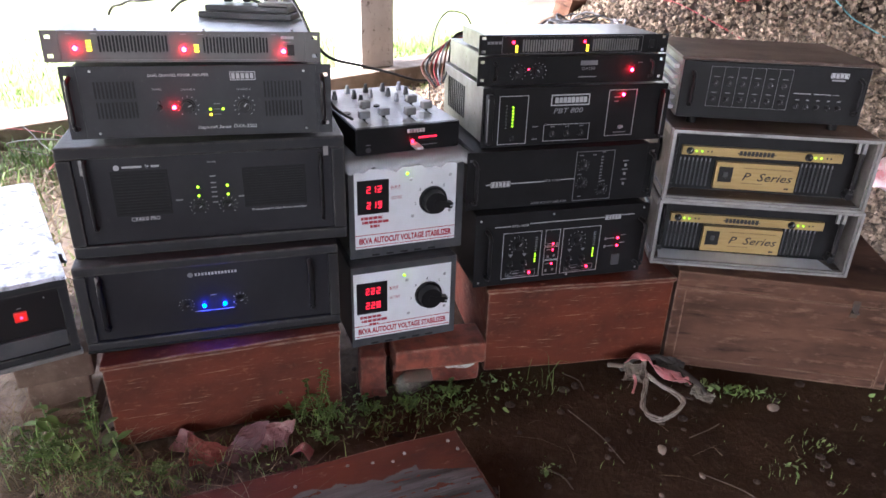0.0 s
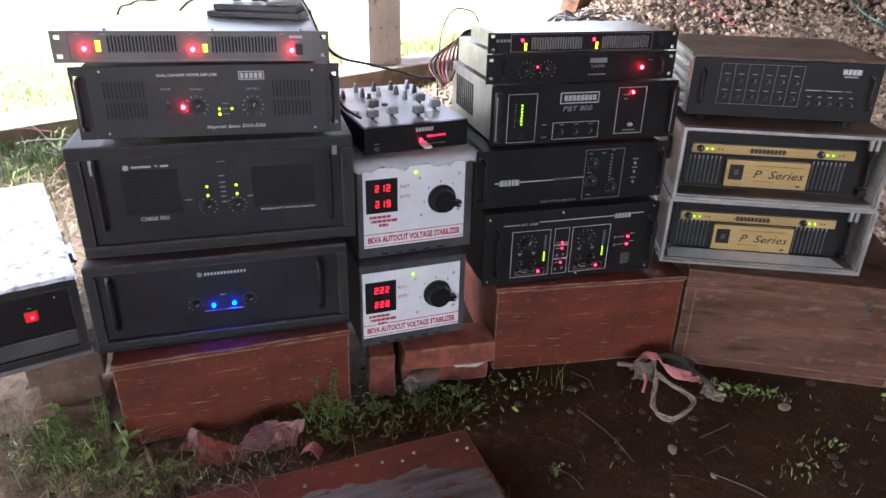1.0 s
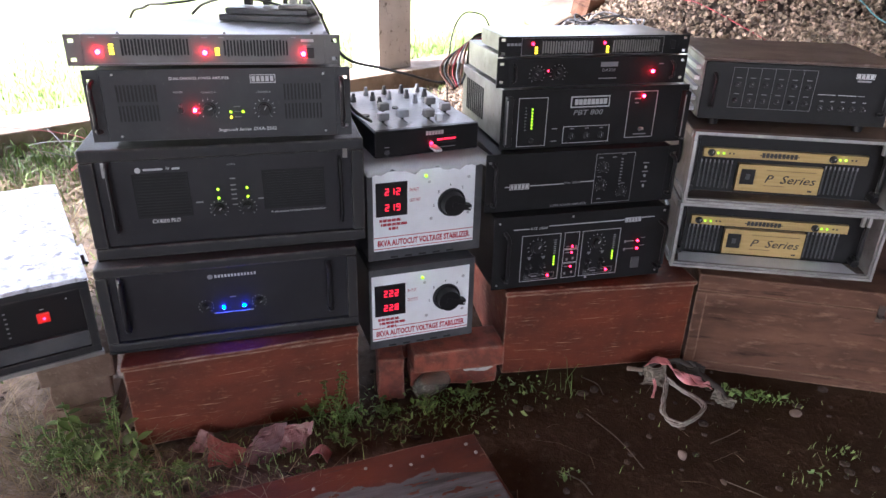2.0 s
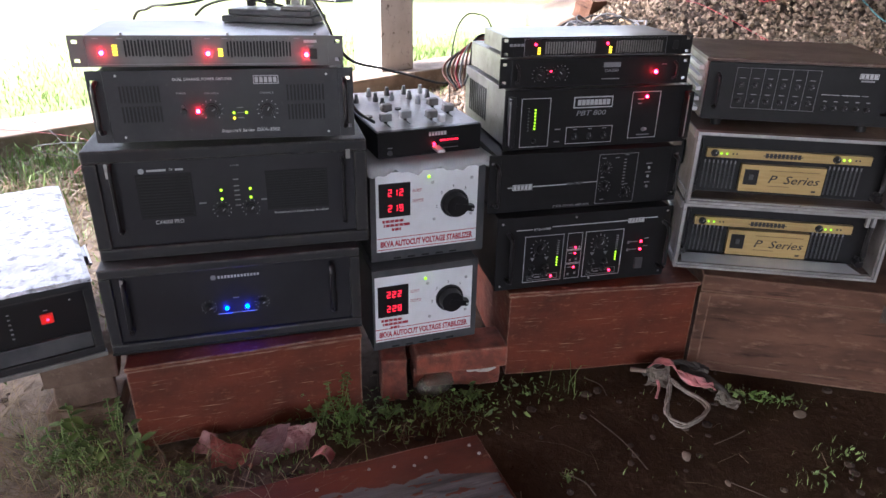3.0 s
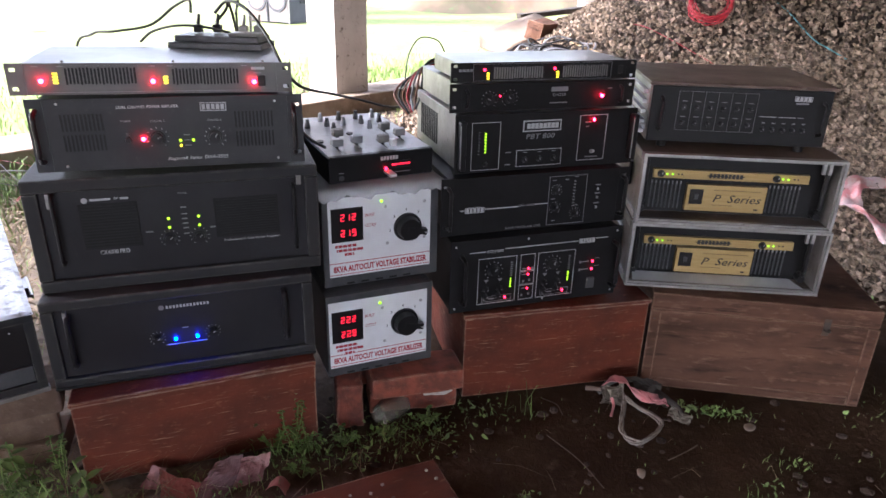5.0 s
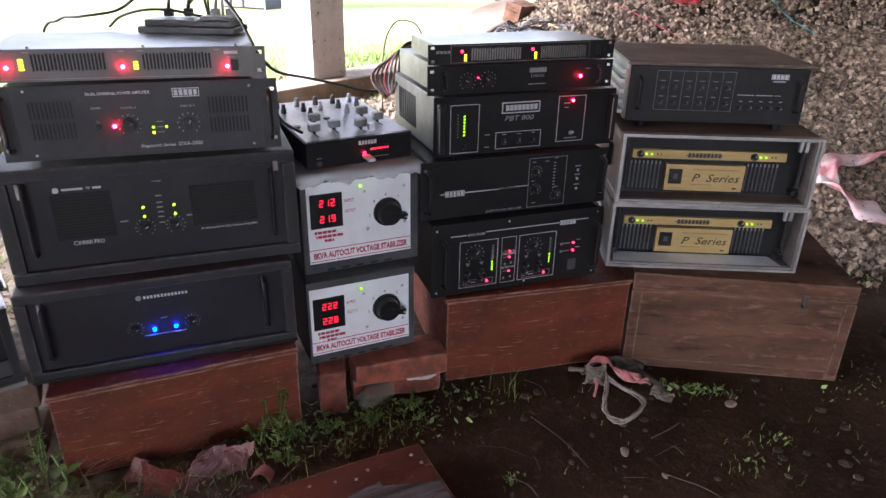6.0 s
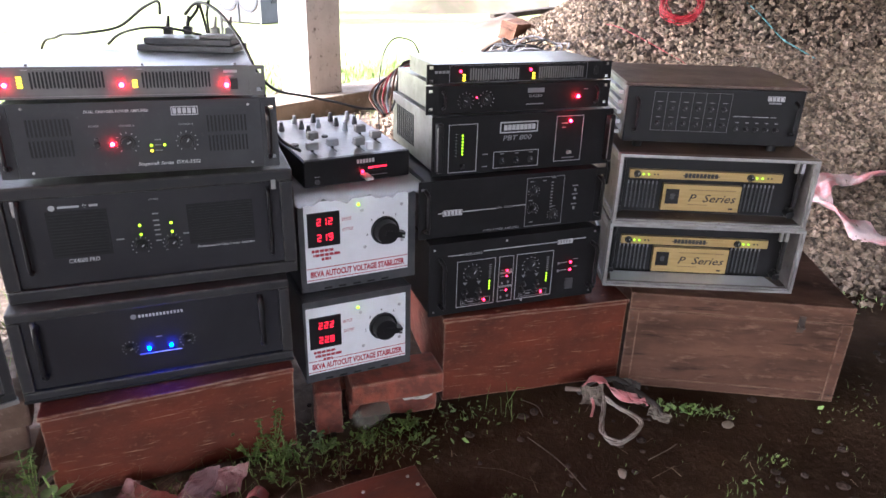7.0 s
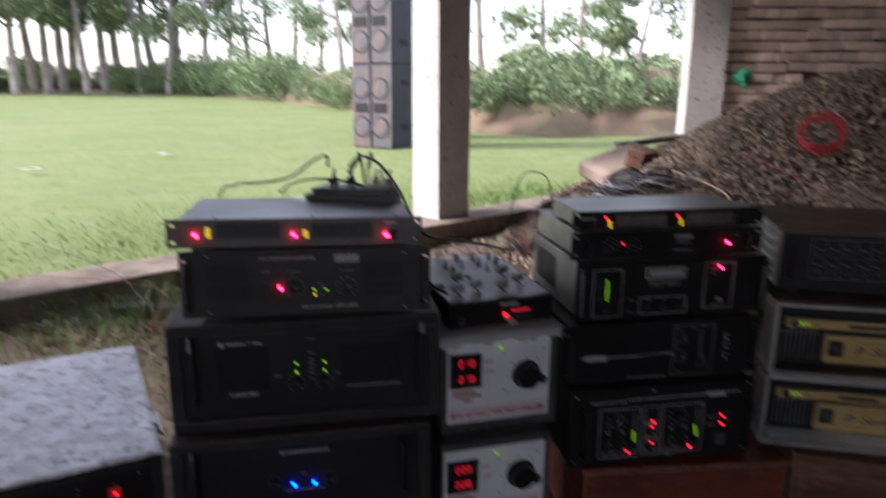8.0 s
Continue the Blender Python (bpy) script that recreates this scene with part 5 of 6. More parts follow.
def build_cup():
    prof = [(.0, .0), (.024, .0), (.026, .01), (.03, .05), (.034, .085), (.036, .088), (.0345, .088), (.028, .05), (.024, .012), (.0, .01)]
    bm = bmesh.new()
    seg = 20
    rings = [[bm.verts.new((r * math.cos(2 * math.pi * k / seg) * (1 + .08 * math.sin(3 * k)), r * math.sin(2 * math.pi * k / seg), z)) for k in range(seg)] for r, z in prof[1:-1]]
    for a, b in zip(rings, rings[1:]):
        for k in range(seg):
            bm.faces.new((a[k], a[(k + 1) % seg], b[(k + 1) % seg], b[k]))
    bm.faces.new(rings[0][::-1])
    bm.faces.new(rings[-1])
    solid("plastic_cup", bm, "cup", pose(-.29, 1.335, .034, -104, 10, -20), "crushed clear plastic cup lying by the bricks", "cup")


cupm = M["film"].copy()
cupm.node_tree.nodes["Principled BSDF"].inputs["Base Color"].default_value = (.3, .26, .2, 1)
cupm.node_tree.nodes["Principled BSDF"].inputs["Alpha"].default_value = .4
M["cup"] = cupm
build_cup()


def sheet(name, m, nx, ny, shape, mat, label, category, thick=.0012):
    """A thin crumpled sheet; shape(u, v) gives a place for u, v in 0..1."""
    verts = [shape(i / nx, j / ny) for j in range(ny + 1) for i in range(nx + 1)]
    faces = [(j * (nx + 1) + i, j * (nx + 1) + i + 1, (j + 1) * (nx + 1) + i + 1, (j + 1) * (nx + 1) + i) for j in range(ny) for i in range(nx)]
    ob = joined(name, verts, faces, mat, label, category, m, True, "thing")
    del ob["kind"]
    mod = ob.modifiers.new("thickness", "SOLIDIFY")
    mod.thickness = thick
    return ob


def crumple(p, amount, f, seed):
    return Vector(p) + Vector(noise.noise_vector(Vector(p) * f + Vector((seed, seed * 2, 0)))) * amount


sheet("plastic_scrap", pose(-.455, 1.085, .01, 0, 0, 10), 10, 8, lambda u, v: crumple(((u - .5) * .045, (v - .5) * .03, .01 + .014 * math.sin(u * 4)), .008, 25, 6.0), "pink_cloth", "small curled pinkish scrap on the soil", "scrap")


# the painted board lying in front
def build_board():
    L, W = .75, .62
    bm = box(-L, 0, -W, 0, 0, .022, .002)
    bmesh.ops.subdivide_edges(bm, edges=bm.edges[:], cuts=12, use_grid_fill=True)
    for v in bm.verts:
        v.co += Vector(noise.noise_vector(v.co * 7)) * .003
    t = thing("painted_board", pose(-.14, 1.183, .03, 0, 0, 31.5), "worn red-painted board with bare grey wood, lying on soil", "board")
    part("panel", bm, "board", t)
    for x, y in ((-.02, -.06), (-.2, -.04), (-.13, -.035), (-.16, -.05), (-.25, -.03), (-.36, -.05), (-.1, -.1), (-.03, -.03)):
        part("nail_head", rod(bmesh.new(), (x, y, .022), (x, y, .025), .004, .003, 8), "dull_steel", t)
    # where the paint has gone from the boards
    bare = bmesh.new()
    nx, ny = 220, 190
    pt = lambda i, j: (-.62 + .612 * i / nx, -.5 + .46 * j / ny)
    grid = {}
    for j in range(ny):
        for i in range(nx):
            x, y = pt(i + .5, j + .5)
            rim = -.08 - .02 * noise.noise((x * 7, 3.0, 0)) - .012 * noise.noise((x * 40, y * 60, 1.0)) + .10 * min(0.0, x + .28) * .35
            chip = noise.noise((x * 16, y * 90, 5.0)) + .5 * noise.noise((x * 60, y * 160, 2.0))
            if y < rim and chip < .42 and not (x > -.12 and y > -.11 + .3 * (x + .06) * -1):
                cs = []
                for a, b in ((i, j), (i + 1, j), (i + 1, j + 1), (i, j + 1)):
                    if (a, b) not in grid:
                        gx, gy = pt(a, b)
                        grid[a, b] = bare.verts.new((gx, gy, .0252 + .0024 * noise.noise((gx * 7, gy * 7, .15))))
                    cs.append(grid[a, b])
                bare.faces.new(cs)
    part("bare_wood", bare, "bare_board", t, "grey wood where the paint is gone")
    part("under_batten", box(-.7, -.06, -.12, -.06, -.035, -.001), "board", t)
    part("under_batten", box(-.7, -.06, -.56, -.5, -.035, -.001), "board", t)


M["board"] = material("worn_red_board", (0.125, 0.032, 0.017), 0.55, 0.0, (0.07, 0.024, 0.016), 5, (0.4, 0.62), stretch=(0.5, 1.6, 1), third=(0.24, 0.13, 0.085), third_scale=30, third_spread=(0.6, 0.74), bump=0.4, bump_scale=40, spec=0.22, scratch=((0.05, 0.03, 0.025), 7.0, (0.6, 14.0, 1.0), 2.0, 0.6, 0.7), wear=(0.3, 0.2, 0.14))
M["bare_board"] = material("bare_grey_board", (0.12, 0.108, 0.104), 0.65, 0.0, (0.045, 0.036, 0.034), 6, (0.4, 0.62), stretch=(0.35, 5, 1), third=(0.14, 0.125, 0.12), third_scale=30, third_spread=(0.56, 0.7), bump=0.5, bump_scale=50, spec=0.25)
build_board()


def strip(name, ctrl, width, mat, label, category, seed, twist=1.0, steps=8, m=None):
    """A limp ribbon along control points."""
    pts = curve_pts(ctrl, steps)
    verts, faces = [], []
    for i, p in enumerate(pts):
        d = (pts[min(i + 1, len(pts) - 1)] - pts[max(i - 1, 0)]).normalized()
        side = d.cross(Vector((0, 0, 1))).normalized()
        a = twist * math.sin(i * .35 + seed)
        up = side.cross(d)
        s = side * math.cos(a) + up * math.sin(a)
        w = width * (1 + .35 * noise.noise((i * .3, seed, 0)))
        for k in range(5):
            q = (k / 4 - .5)
            verts.append(p + s * q * w + up * (.14 * w * math.sin(k * 2.4 + i * .5)))
    for i in range(len(pts) - 1):
        for k in range(4):
            a = i * 5 + k
            faces.append((a, a + 1, a + 6, a + 5))
    ob = joined(name, verts, faces, mat, label, category, m, True, "thing")
    del ob["kind"]
    mod = ob.modifiers.new("thickness", "SOLIDIFY")
    mod.thickness = .0015
    return ob


M["ribbon"] = material("pink_white_plastic", (0.66, 0.26, 0.27), 0.4, 0.0, (0.72, 0.56, 0.56), 12, (0.42, 0.55), bump=0.4, bump_scale=40)
M["rag_grey"] = material("dirty_grey_cloth", (0.2, 0.18, 0.145), 0.9, 0.0, (0.1, 0.085, 0.065), 25, bump=0.6, bump_scale=120)
M["dark_rope"] = material("dark_wet_cloth", (0.07, 0.065, 0.055), 0.9, bump=0.5)
# rope and strips by the boxes
rope_t = thing("cloth_and_rope", pose(0, 0, 0), "tangle of dirty rope and pink strips on the soil", "rope")
loop = curve_pts([(.308, 1.515, .03), (.297, 1.46, .016), (.288, 1.4, .012), (.3, 1.362, .012), (.322, 1.352, .014), (.352, 1.375, .016), (.385, 1.425, .014), (.375, 1.455, .018), (.325, 1.485, .026), (.31, 1.505, .03)], 8)
for k in range(4):
    part("rope_loop", tube_path([p + Vector((.0045 * math.sin(i * .33 + k * 1.7), .0045 * math.cos(i * .27 + k * 1.7), .0025 * k + .003 * noise.noise((i * .3, k, 0)))) for i, p in enumerate(loop)], .0026, 6), "rope", rope_t, smooth=True)
part("rope_end", tube_path([p + Vector(noise.noise_vector(p * 30)) * .006 for p in curve_pts([(.245, 1.545, .02), (.29, 1.58, .035), (.34, 1.585, .04), (.39, 1.56, .034), (.43, 1.515, .022), (.452, 1.475, .012)], 6)], .0075, 7), "dark_rope", rope_t, smooth=True)


def cloth_piece(corners, n, seed, lift=.012):
    """A crumpled scrap of cloth spread between four corners."""
    c = [Vector(q) for q in corners]
    bm = bmesh.new()
    vs = []
    for j in range(n + 1):
        for i in range(n + 1):
            u, v = i / n, j / n
            q = c[0] * (1 - u) * (1 - v) + c[1] * u * (1 - v) + c[2] * u * v + c[3] * (1 - u) * v
            q += Vector(noise.noise_vector(q * 35 + Vector((seed, 0, 0)))) * lift + Vector(noise.noise_vector(q * 110 + Vector((0, seed, 0)))) * lift * .35
            vs.append(bm.verts.new(q))
    low = [bm.verts.new(v.co + Vector((0, .0004, -.0016))) for v in vs]
    for j in range(n):
        for i in range(n):
            a = j * (n + 1) + i
            bm.faces.new((vs[a], vs[a + 1], vs[a + n + 2], vs[a + n + 1]))
            bm.faces.new((low[a + n + 1], low[a + n + 2], low[a + 1], low[a]))
    return bm


scrap = thing("plastic_scrap", pose(0, 0, 0), "torn muddy red plastic scrap folded in the weeds", "scrap")
part("red_flap", cloth_piece([(-.66, .975, .004), (-.58, .995, .006), (-.6, 1.05, .03), (-.695, 1.05, .06)], 16, 1.0, .006), "rag", scrap)
part("dark_flap", cloth_piece([(-.62, 1.0, .006), (-.548, 1.05, .01), (-.535, 1.1, .08), (-.585, 1.08, .07)], 14, 3.0, .006), "rag_dark", scrap, "dark wine-red fold")
part("torn_end", cloth_piece([(-.56, 1.06, .012), (-.49, 1.105, .016), (-.487, 1.125, .065), (-.55, 1.1, .072)], 18, 6.0, .01), "rag_pale", scrap, "pale pink torn end")
part("torn_end", cloth_piece([(-.735, 1.035, .022), (-.695, 1.035, .02), (-.69, 1.065, .052), (-.725, 1.065, .055)], 10, 9.0, .008), "rag_pale", scrap, "pale pink torn end")
part("grey_cloth", cloth_piece([(.245, 1.505, .012), (.305, 1.49, .014), (.31, 1.545, .045), (.255, 1.545, .035)], 14, 2.0), "rag_grey", rope_t)
part("grey_cloth", cloth_piece([(.405, 1.475, .01), (.455, 1.44, .01), (.468, 1.465, .026), (.42, 1.495, .03)], 12, 5.0), "rag_grey", rope_t)
part("grey_cloth", cloth_piece([(.335, 1.535, .02), (.4, 1.535, .02), (.41, 1.575, .045), (.34, 1.59, .045)], 12, 8.0), "dark_rope", rope_t)
for ctrl, wd, sd in (([(.255, 1.552, .035), (.285, 1.572, .046), (.31, 1.552, .05), (.33, 1.525, .046), (.365, 1.495, .04), (.4, 1.492, .038), (.41, 1.508, .03)], .02, 1), ([(.272, 1.5, .034), (.276, 1.478, .024), (.268, 1.452, .012)], .007, 4), ([(.325, 1.535, .046), (.355, 1.512, .048), (.385, 1.5, .044), (.405, 1.5, .04)], .017, 7)):
    s = strip("pink_strip", ctrl, wd, "pink_cloth", "", "", sd)
    if "category" in s:
        del s["category"]
    s.parent = rope_t
part("peg", rod(bmesh.new(), (.212, 1.552, .022), (.25, 1.54, .03), .0062, .005, 10), "pebble", rope_t, "pale stick end")

# pink ribbon lying on the gravel
rz = lambda x, y: max(heap_z(x, y), 0) + .03
ribbon = [(1.9, 3.0), (1.62, 2.98), (1.48, 2.93), (1.38, 2.9), (1.315, 2.8), (1.345, 2.7), (1.42, 2.62), (1.52, 2.55), (1.7, 2.45)]
strip("plastic_ribbon", [(x, y, rz(x, y) + .01 * (i % 2)) for i, (x, y) in enumerate(ribbon)], .085, "ribbon", "crumpled pink and white plastic ribbon on the gravel", "ribbon", 2.0, .5, 7)


def coil_of_wire():
    cx, cy = 1.03, 4.4
    n = Vector((heap_z(cx - .05, cy) - heap_z(cx + .05, cy), heap_z(cx, cy - .05) - heap_z(cx, cy + .05), .1)).normalized()
    n = (n + Vector((-.25, -1.1, .1))).normalized()
    u = Vector((1, 0, 0)) - n * n.x
    u.normalize()
    w = n.cross(u)
    t = thing("wire_coil", pose(0, 0, 0), "coil of thin bright red wire on the gravel", "wire")
    c0 = Vector((cx, cy, heap_z(cx, cy) + .02)) + n * .085
    rr = random.Random(3)
    for k in range(12):
        pts = []
        ph, e = rr.uniform(0, 6), rr.uniform(-.02, .02)
        for i in range(40):
            a = 2 * math.pi * i / 40
            r = .108 + .012 * rr.uniform(-.3, .3) + .022 * math.sin(2 * a + ph) * .6 + e
            pts.append(c0 + u * r * math.cos(a) * 1.0 + w * r * math.sin(a) * 1.02 + n * (.012 * math.sin(a * 3 + ph) + k * .0025))
        part("wire_turn", tube_path(pts, .0032, 5, True), "red_wire", t, smooth=True)


coil_of_wire()


def wire(name, ctrl, r, mat, label, steps=7):
    return solid(name, tube_path(curve_pts(ctrl, steps), r, 6), mat, pose(0, 0, 0), label, "cable", smooth=True)


hzp = lambda x, y, d=.02: (x, y, max(heap_z(x, y), 0) + d)
M["blue_thread"] = material("blue_green_thread", (0.1, 0.28, 0.3), 0.6)
M["yellow_thread"] = material("pale_straw_string", (0.55, 0.4, 0.22), 0.7)
wire("string", [hzp(1.4, 4.42), hzp(1.44, 4.3), hzp(1.5, 4.06), hzp(1.56, 3.98), hzp(1.62, 3.86)], .004, "blue_thread", "thin blue-green string on the gravel")
wire("string", [hzp(.25, 4.75), hzp(.33, 4.6), hzp(.4, 4.46), hzp(.5, 4.2), hzp(.53, 4.05)], .006, "yellow_thread", "pale yellow string on the gravel")
wire("string", [hzp(.62, 4.6), hzp(.7, 4.4), hzp(.9, 4.0), hzp(1.05, 3.7)], .0025, "red_wire", "thin red wire end on the gravel")


def cable_pile():
    rr = random.Random(8)
    t = thing("cable_pile", pose(0, 0, 0), "tangled heap of black and grey cables on the gravel", "cable")
    for k in range(26):
        cx, cy = -.0 + rr.uniform(-.22, .24), 4.62 + rr.uniform(-.12, .12)
        r = rr.uniform(.1, .2)
        ph, tilt = rr.uniform(0, 6), rr.uniform(-.5, .5)
        pts = []
        for i in range(26):
            a = 2 * math.pi * i / 26
            x, y = cx + r * math.cos(a), cy + r * .8 * math.sin(a)
            pts.append((x, y, max(heap_z(cx, cy), 0) + .06 + tilt * r * .5 * math.cos(a + ph) + .02 * math.sin(3 * a + ph)))
        part("cable_turn", tube_path(pts, .006, 5, True), "grey_cable" if k % 3 == 0 else "cable", t, smooth=True)


cable_pile()

M["dark_plank"] = material("dark_weathered_plank", (0.06, 0.045, 0.035), 0.85, 0.0, (0.11, 0.09, 0.07), 8, bump=0.4)
M["tan_slab"] = material("tan_cement", (0.36, 0.28, 0.22), 0.9, 0.0, (0.28, 0.21, 0.16), 5, bump=0.4)
M["soil"] = material("damp_soil", (0.035, 0.022, 0.015), 0.95, 0.0, (0.06, 0.04, 0.027), 20, bump=0.5, island=0.3)
M["field_grass"] = material("bright_field_grass", (0.2, 0.3, 0.08), 0.6, 0.0, (0.15, 0.24, 0.06), 3, island=0.35)
# slab, plank and stone at the heap's side
sl = rough_box(-.26, .26, -.16, .16, 0, .1, 5, .015, 12)
solid("concrete_slab", sl, "tan_slab", pose(-.08, 5.3, .48, 14, -16, 38), "broken pale concrete slab at the gravel's side", "slab", smooth=True)
solid("plank", rough_box(-.42, .42, -.05, .05, 0, .035, 6, .006, 15), "dark_plank", pose(.27, 5.85, .665, 0, -6, 25), "dark weathered plank on the gravel's edge", "plank")
solid("plank", rough_box(-.1, .1, -.06, .06, 0, .12, 4, .02, 18), "brown_wood", pose(.06, 5.2, .53, 10, 0, 60), "splintered pale wood stump by the plank", "wood")

# power strip with plugs and its cables, behind the grey equalizer
psu = thing("power_strip", pose(-.652, 1.44, .8625, 0, 0, 4), "grey power board with plugs and black leads", "power strip")
part("board", box(-.098, .102, -.035, .06, 0, .013, .003), "dark_frame", psu)
part("socket_plate", box(-.085, .094, -.028, .053, .0135, .026, .003), "dark_frame", psu)
part("side_box", box(.03, .096, -.03, .01, .0265, .034, .003), "dull_steel", psu)
for x, y in ((-.05, .02), (-.012, .03), (.045, .03), (.075, .035)):
    pl = bmesh.new()
    bx(pl, x - .009, x + .009, y - .008, y + .008, .0283, .045, .003)
    rod(pl, (x, y, .044), (x + .004, y, .066), .0045, .003, 10)
    part("plug", pl, "black_plastic" if x < .04 else "dull_steel", psu)
part("clip", box(.06, .065, .02, .028, .0283, .07, .001), "alu", psu)
wire("cable", [(-.716, 1.455, .93), (-.72, 1.46, .955), (-.76, 1.47, .94), (-.82, 1.47, .9), (-.9, 1.46, .885), (-.98, 1.5, .872), (-1.1, 1.6, .8), (-1.3, 1.8, .4), (-1.5, 1.95, .01)], .0032, "cable", "black power lead rising from a plug")
wire("cable", [(-.672, 1.475, .93), (-.64, 1.47, .955), (-.59, 1.44, .945), (-.54, 1.4, .91), (-.5, 1.36, .87), (-.47, 1.335, .82), (-.46, 1.345, .76), (-.455, 1.38, .7), (-.44, 1.47, .65)], .0035, "cable", "black lead drooping down to the mixer")
wire("cable", [(-.83, 1.44, .868), (-.8, 1.44, .89), (-.74, 1.43, .905), (-.68, 1.43, .905), (-.62, 1.43, .895)], .003, "cable", "black lead curled over the power board")
wire("cable", [(-.613, 1.445, .93), (-.61, 1.46, .96), (-.63, 1.5, .955), (-.66, 1.56, .88), (-.68, 1.65, .6), (-.68, 1.8, .0)], .0025, "cable", "thin black lead falling behind the gear")
wire("cable", [(-.5, 1.37, .85), (-.48, 1.44, .79), (-.45, 1.58, .75), (-.41, 1.7, .715), (-.36, 1.85, .67), (-.3, 1.97, .66), (-.24, 1.98, .66)], .0036, "cable", "black lead sagging between the two stacks")
wire("cable", [(-.72, 1.58, .9), (-.7, 1.6, .93), (-.71, 1.63, .945), (-.72, 1.68, .9), (-.72, 1.75, .7), (-.71, 1.9, .3), (-.7, 2.0, .0)], .0035, "cable", "thin black lead standing up behind the gear")
for k in range(7):
    o = .012 * (k - 3)
    wire("cable", [(-.3 + o * .3, 1.81, .66 + .003 * k), (-.325 + o, 1.88, .7), (-.31 + o * .6, 1.97, .735 + .006 * k), (-.25, 2.03, .755 + .004 * k), (-.2, 2.02, .75)], .0032, ("brown_wire", "cable", "brown_wire", "red_wire", "grey_cable", "brown_wire", "cable")[k], "thin lead running from mixer to amplifiers", 6)
wire("cable", [(-.53, 3.05, .02), (-.55, 3.06, .4), (-.535, 3.06, .62), (-.5, 3.1, .71), (-.45, 3.13, .722), (-.39, 3.12, .69), (-.36, 3.1, .55), (-.34, 3.0, .02)], .0032, "cable", "stiff black cable standing in a loop")
wire("cable", [(-3.4, 3.2, .2), (-2.6, 2.9, .15), (-2.2, 2.6, .14), (-1.9, 2.3, .2), (-1.6, 1.75, .42), (-1.35, 1.6, .5), (-1.1, 1.55, .52)], .0014, "cable", "thin black wire slung over the plinth wall")
wire("cable", [(-3.0, 2.7, .16), (-2.4, 2.75, .15), (-2.05, 2.6, .16), (-1.6, 1.9, .3), (-1.3, 1.62, .45)], .0013, "red_wire", "thin orange-red wire along the plinth wall")


# ---- plants and litter on the soil ----
def leaf_face(bm, base, direction, length, width, droop):
    d = Vector(direction).normalized()
    side = d.cross(Vector((0, 0, 1))).normalized()
    rows = []
    for s, wdt in ((0, .05), (.25, .8), (.5, 1.0), (.75, .7), (1, .02)):
        c = Vector(base) + d * length * s + Vector((0, 0, -droop * length * s * s))
        rows.append([bm.verts.new(c + side * width * wdt * q + Vector((0, 0, abs(q) * width * .35))) for q in (-.5, 0, .5)])
    for a, b in zip(rows, rows[1:]):
        for k in range(2):
            bm.faces.new((a[k], a[k + 1], b[k + 1], b[k]))
    return bm


def build_weed(x, y, height, n, leaf, seed):
    rr = random.Random(seed)
    t = thing("weed", pose(x, y, ground_z(x, y) - .005), "fresh green leafy weed growing by the boxes", "weed", "weeds")
    lean = Vector((rr.uniform(-.25, .25), rr.uniform(-.3, .05), 1))
    stem = curve_pts([(0, 0, 0), lean * height * .5 + Vector((rr.uniform(-.01, .01), 0, 0)), lean * height], 5)
    part("stem", tube_path(stem, .0022, 5), "leaf", t, smooth=True)
    for k in range(n):
        s = .25 + .75 * (k + .5) / n
        p = stem[min(int(s * (len(stem) - 1)), len(stem) - 1)]
        a = k * 2.4 + rr.uniform(-.4, .4)
        size = leaf * rr.uniform(.6, 1.1)
        part("leaf", leaf_face(bmesh.new(), p, (math.cos(a), math.sin(a), rr.uniform(.1, .6)), size, size * .5, rr.uniform(.2, .6)), "leaf", t, smooth=True)


def build_sprig(x, y, height, seed, reach=.05):
    """A branching weed with many tiny leaves."""
    rr = random.Random(seed)
    t = thing("weed", pose(x, y, ground_z(x, y) - .005), "slender branching weed with tiny green leaves", "weed", "weeds")
    stems, leaves = bmesh.new(), []
    for k in range(5):
        a = k * 1.4 + rr.uniform(-.4, .4)
        top = Vector((math.cos(a) * reach * rr.uniform(.3, 1), math.sin(a) * reach * rr.uniform(.2, .7), height * rr.uniform(.55, 1.05)))
        path = curve_pts([(0, 0, 0), top * .5 + Vector((rr.uniform(-.008, .008), rr.uniform(-.008, .008), .01)), top], 6)
        tube_path(path, .0011, 5, bm=stems)
        for i in range(4, len(path)):
            for _ in range(2):
                b = rr.uniform(0, 6.28)
                size = rr.uniform(.007, .014)
                leaves.append((path[i], (math.cos(b), math.sin(b), rr.uniform(0, .9)), size))
    part("stem", stems, "leaf", t, smooth=True)
    for q, d, size in leaves:
        part("leaf", leaf_face(bmesh.new(), q, d, size, size * .55, .3), "leaf", t, smooth=True)


for i, (x, y, h, r) in enumerate(((-.47, 1.225, .15, .05), (-.5, 1.19, .1, .045), (-.44, 1.2, .09, .04), (-.36, 1.25, .05, .04), (-.27, 1.285, .05, .035), (-.18, 1.37, .05, .03), (-.42, 1.13, .05, .04), (-.96, .96, .08, .05), (-.9, .94, .07, .05), (-.84, .95, .06, .05), (-.78, .945, .05, .045), (-.71, .955, .05, .04), (-1.0, .93, .06, .05), (-.9, 1.03, .13, .03))):
    build_sprig(x, y, h, 140 + i, r)


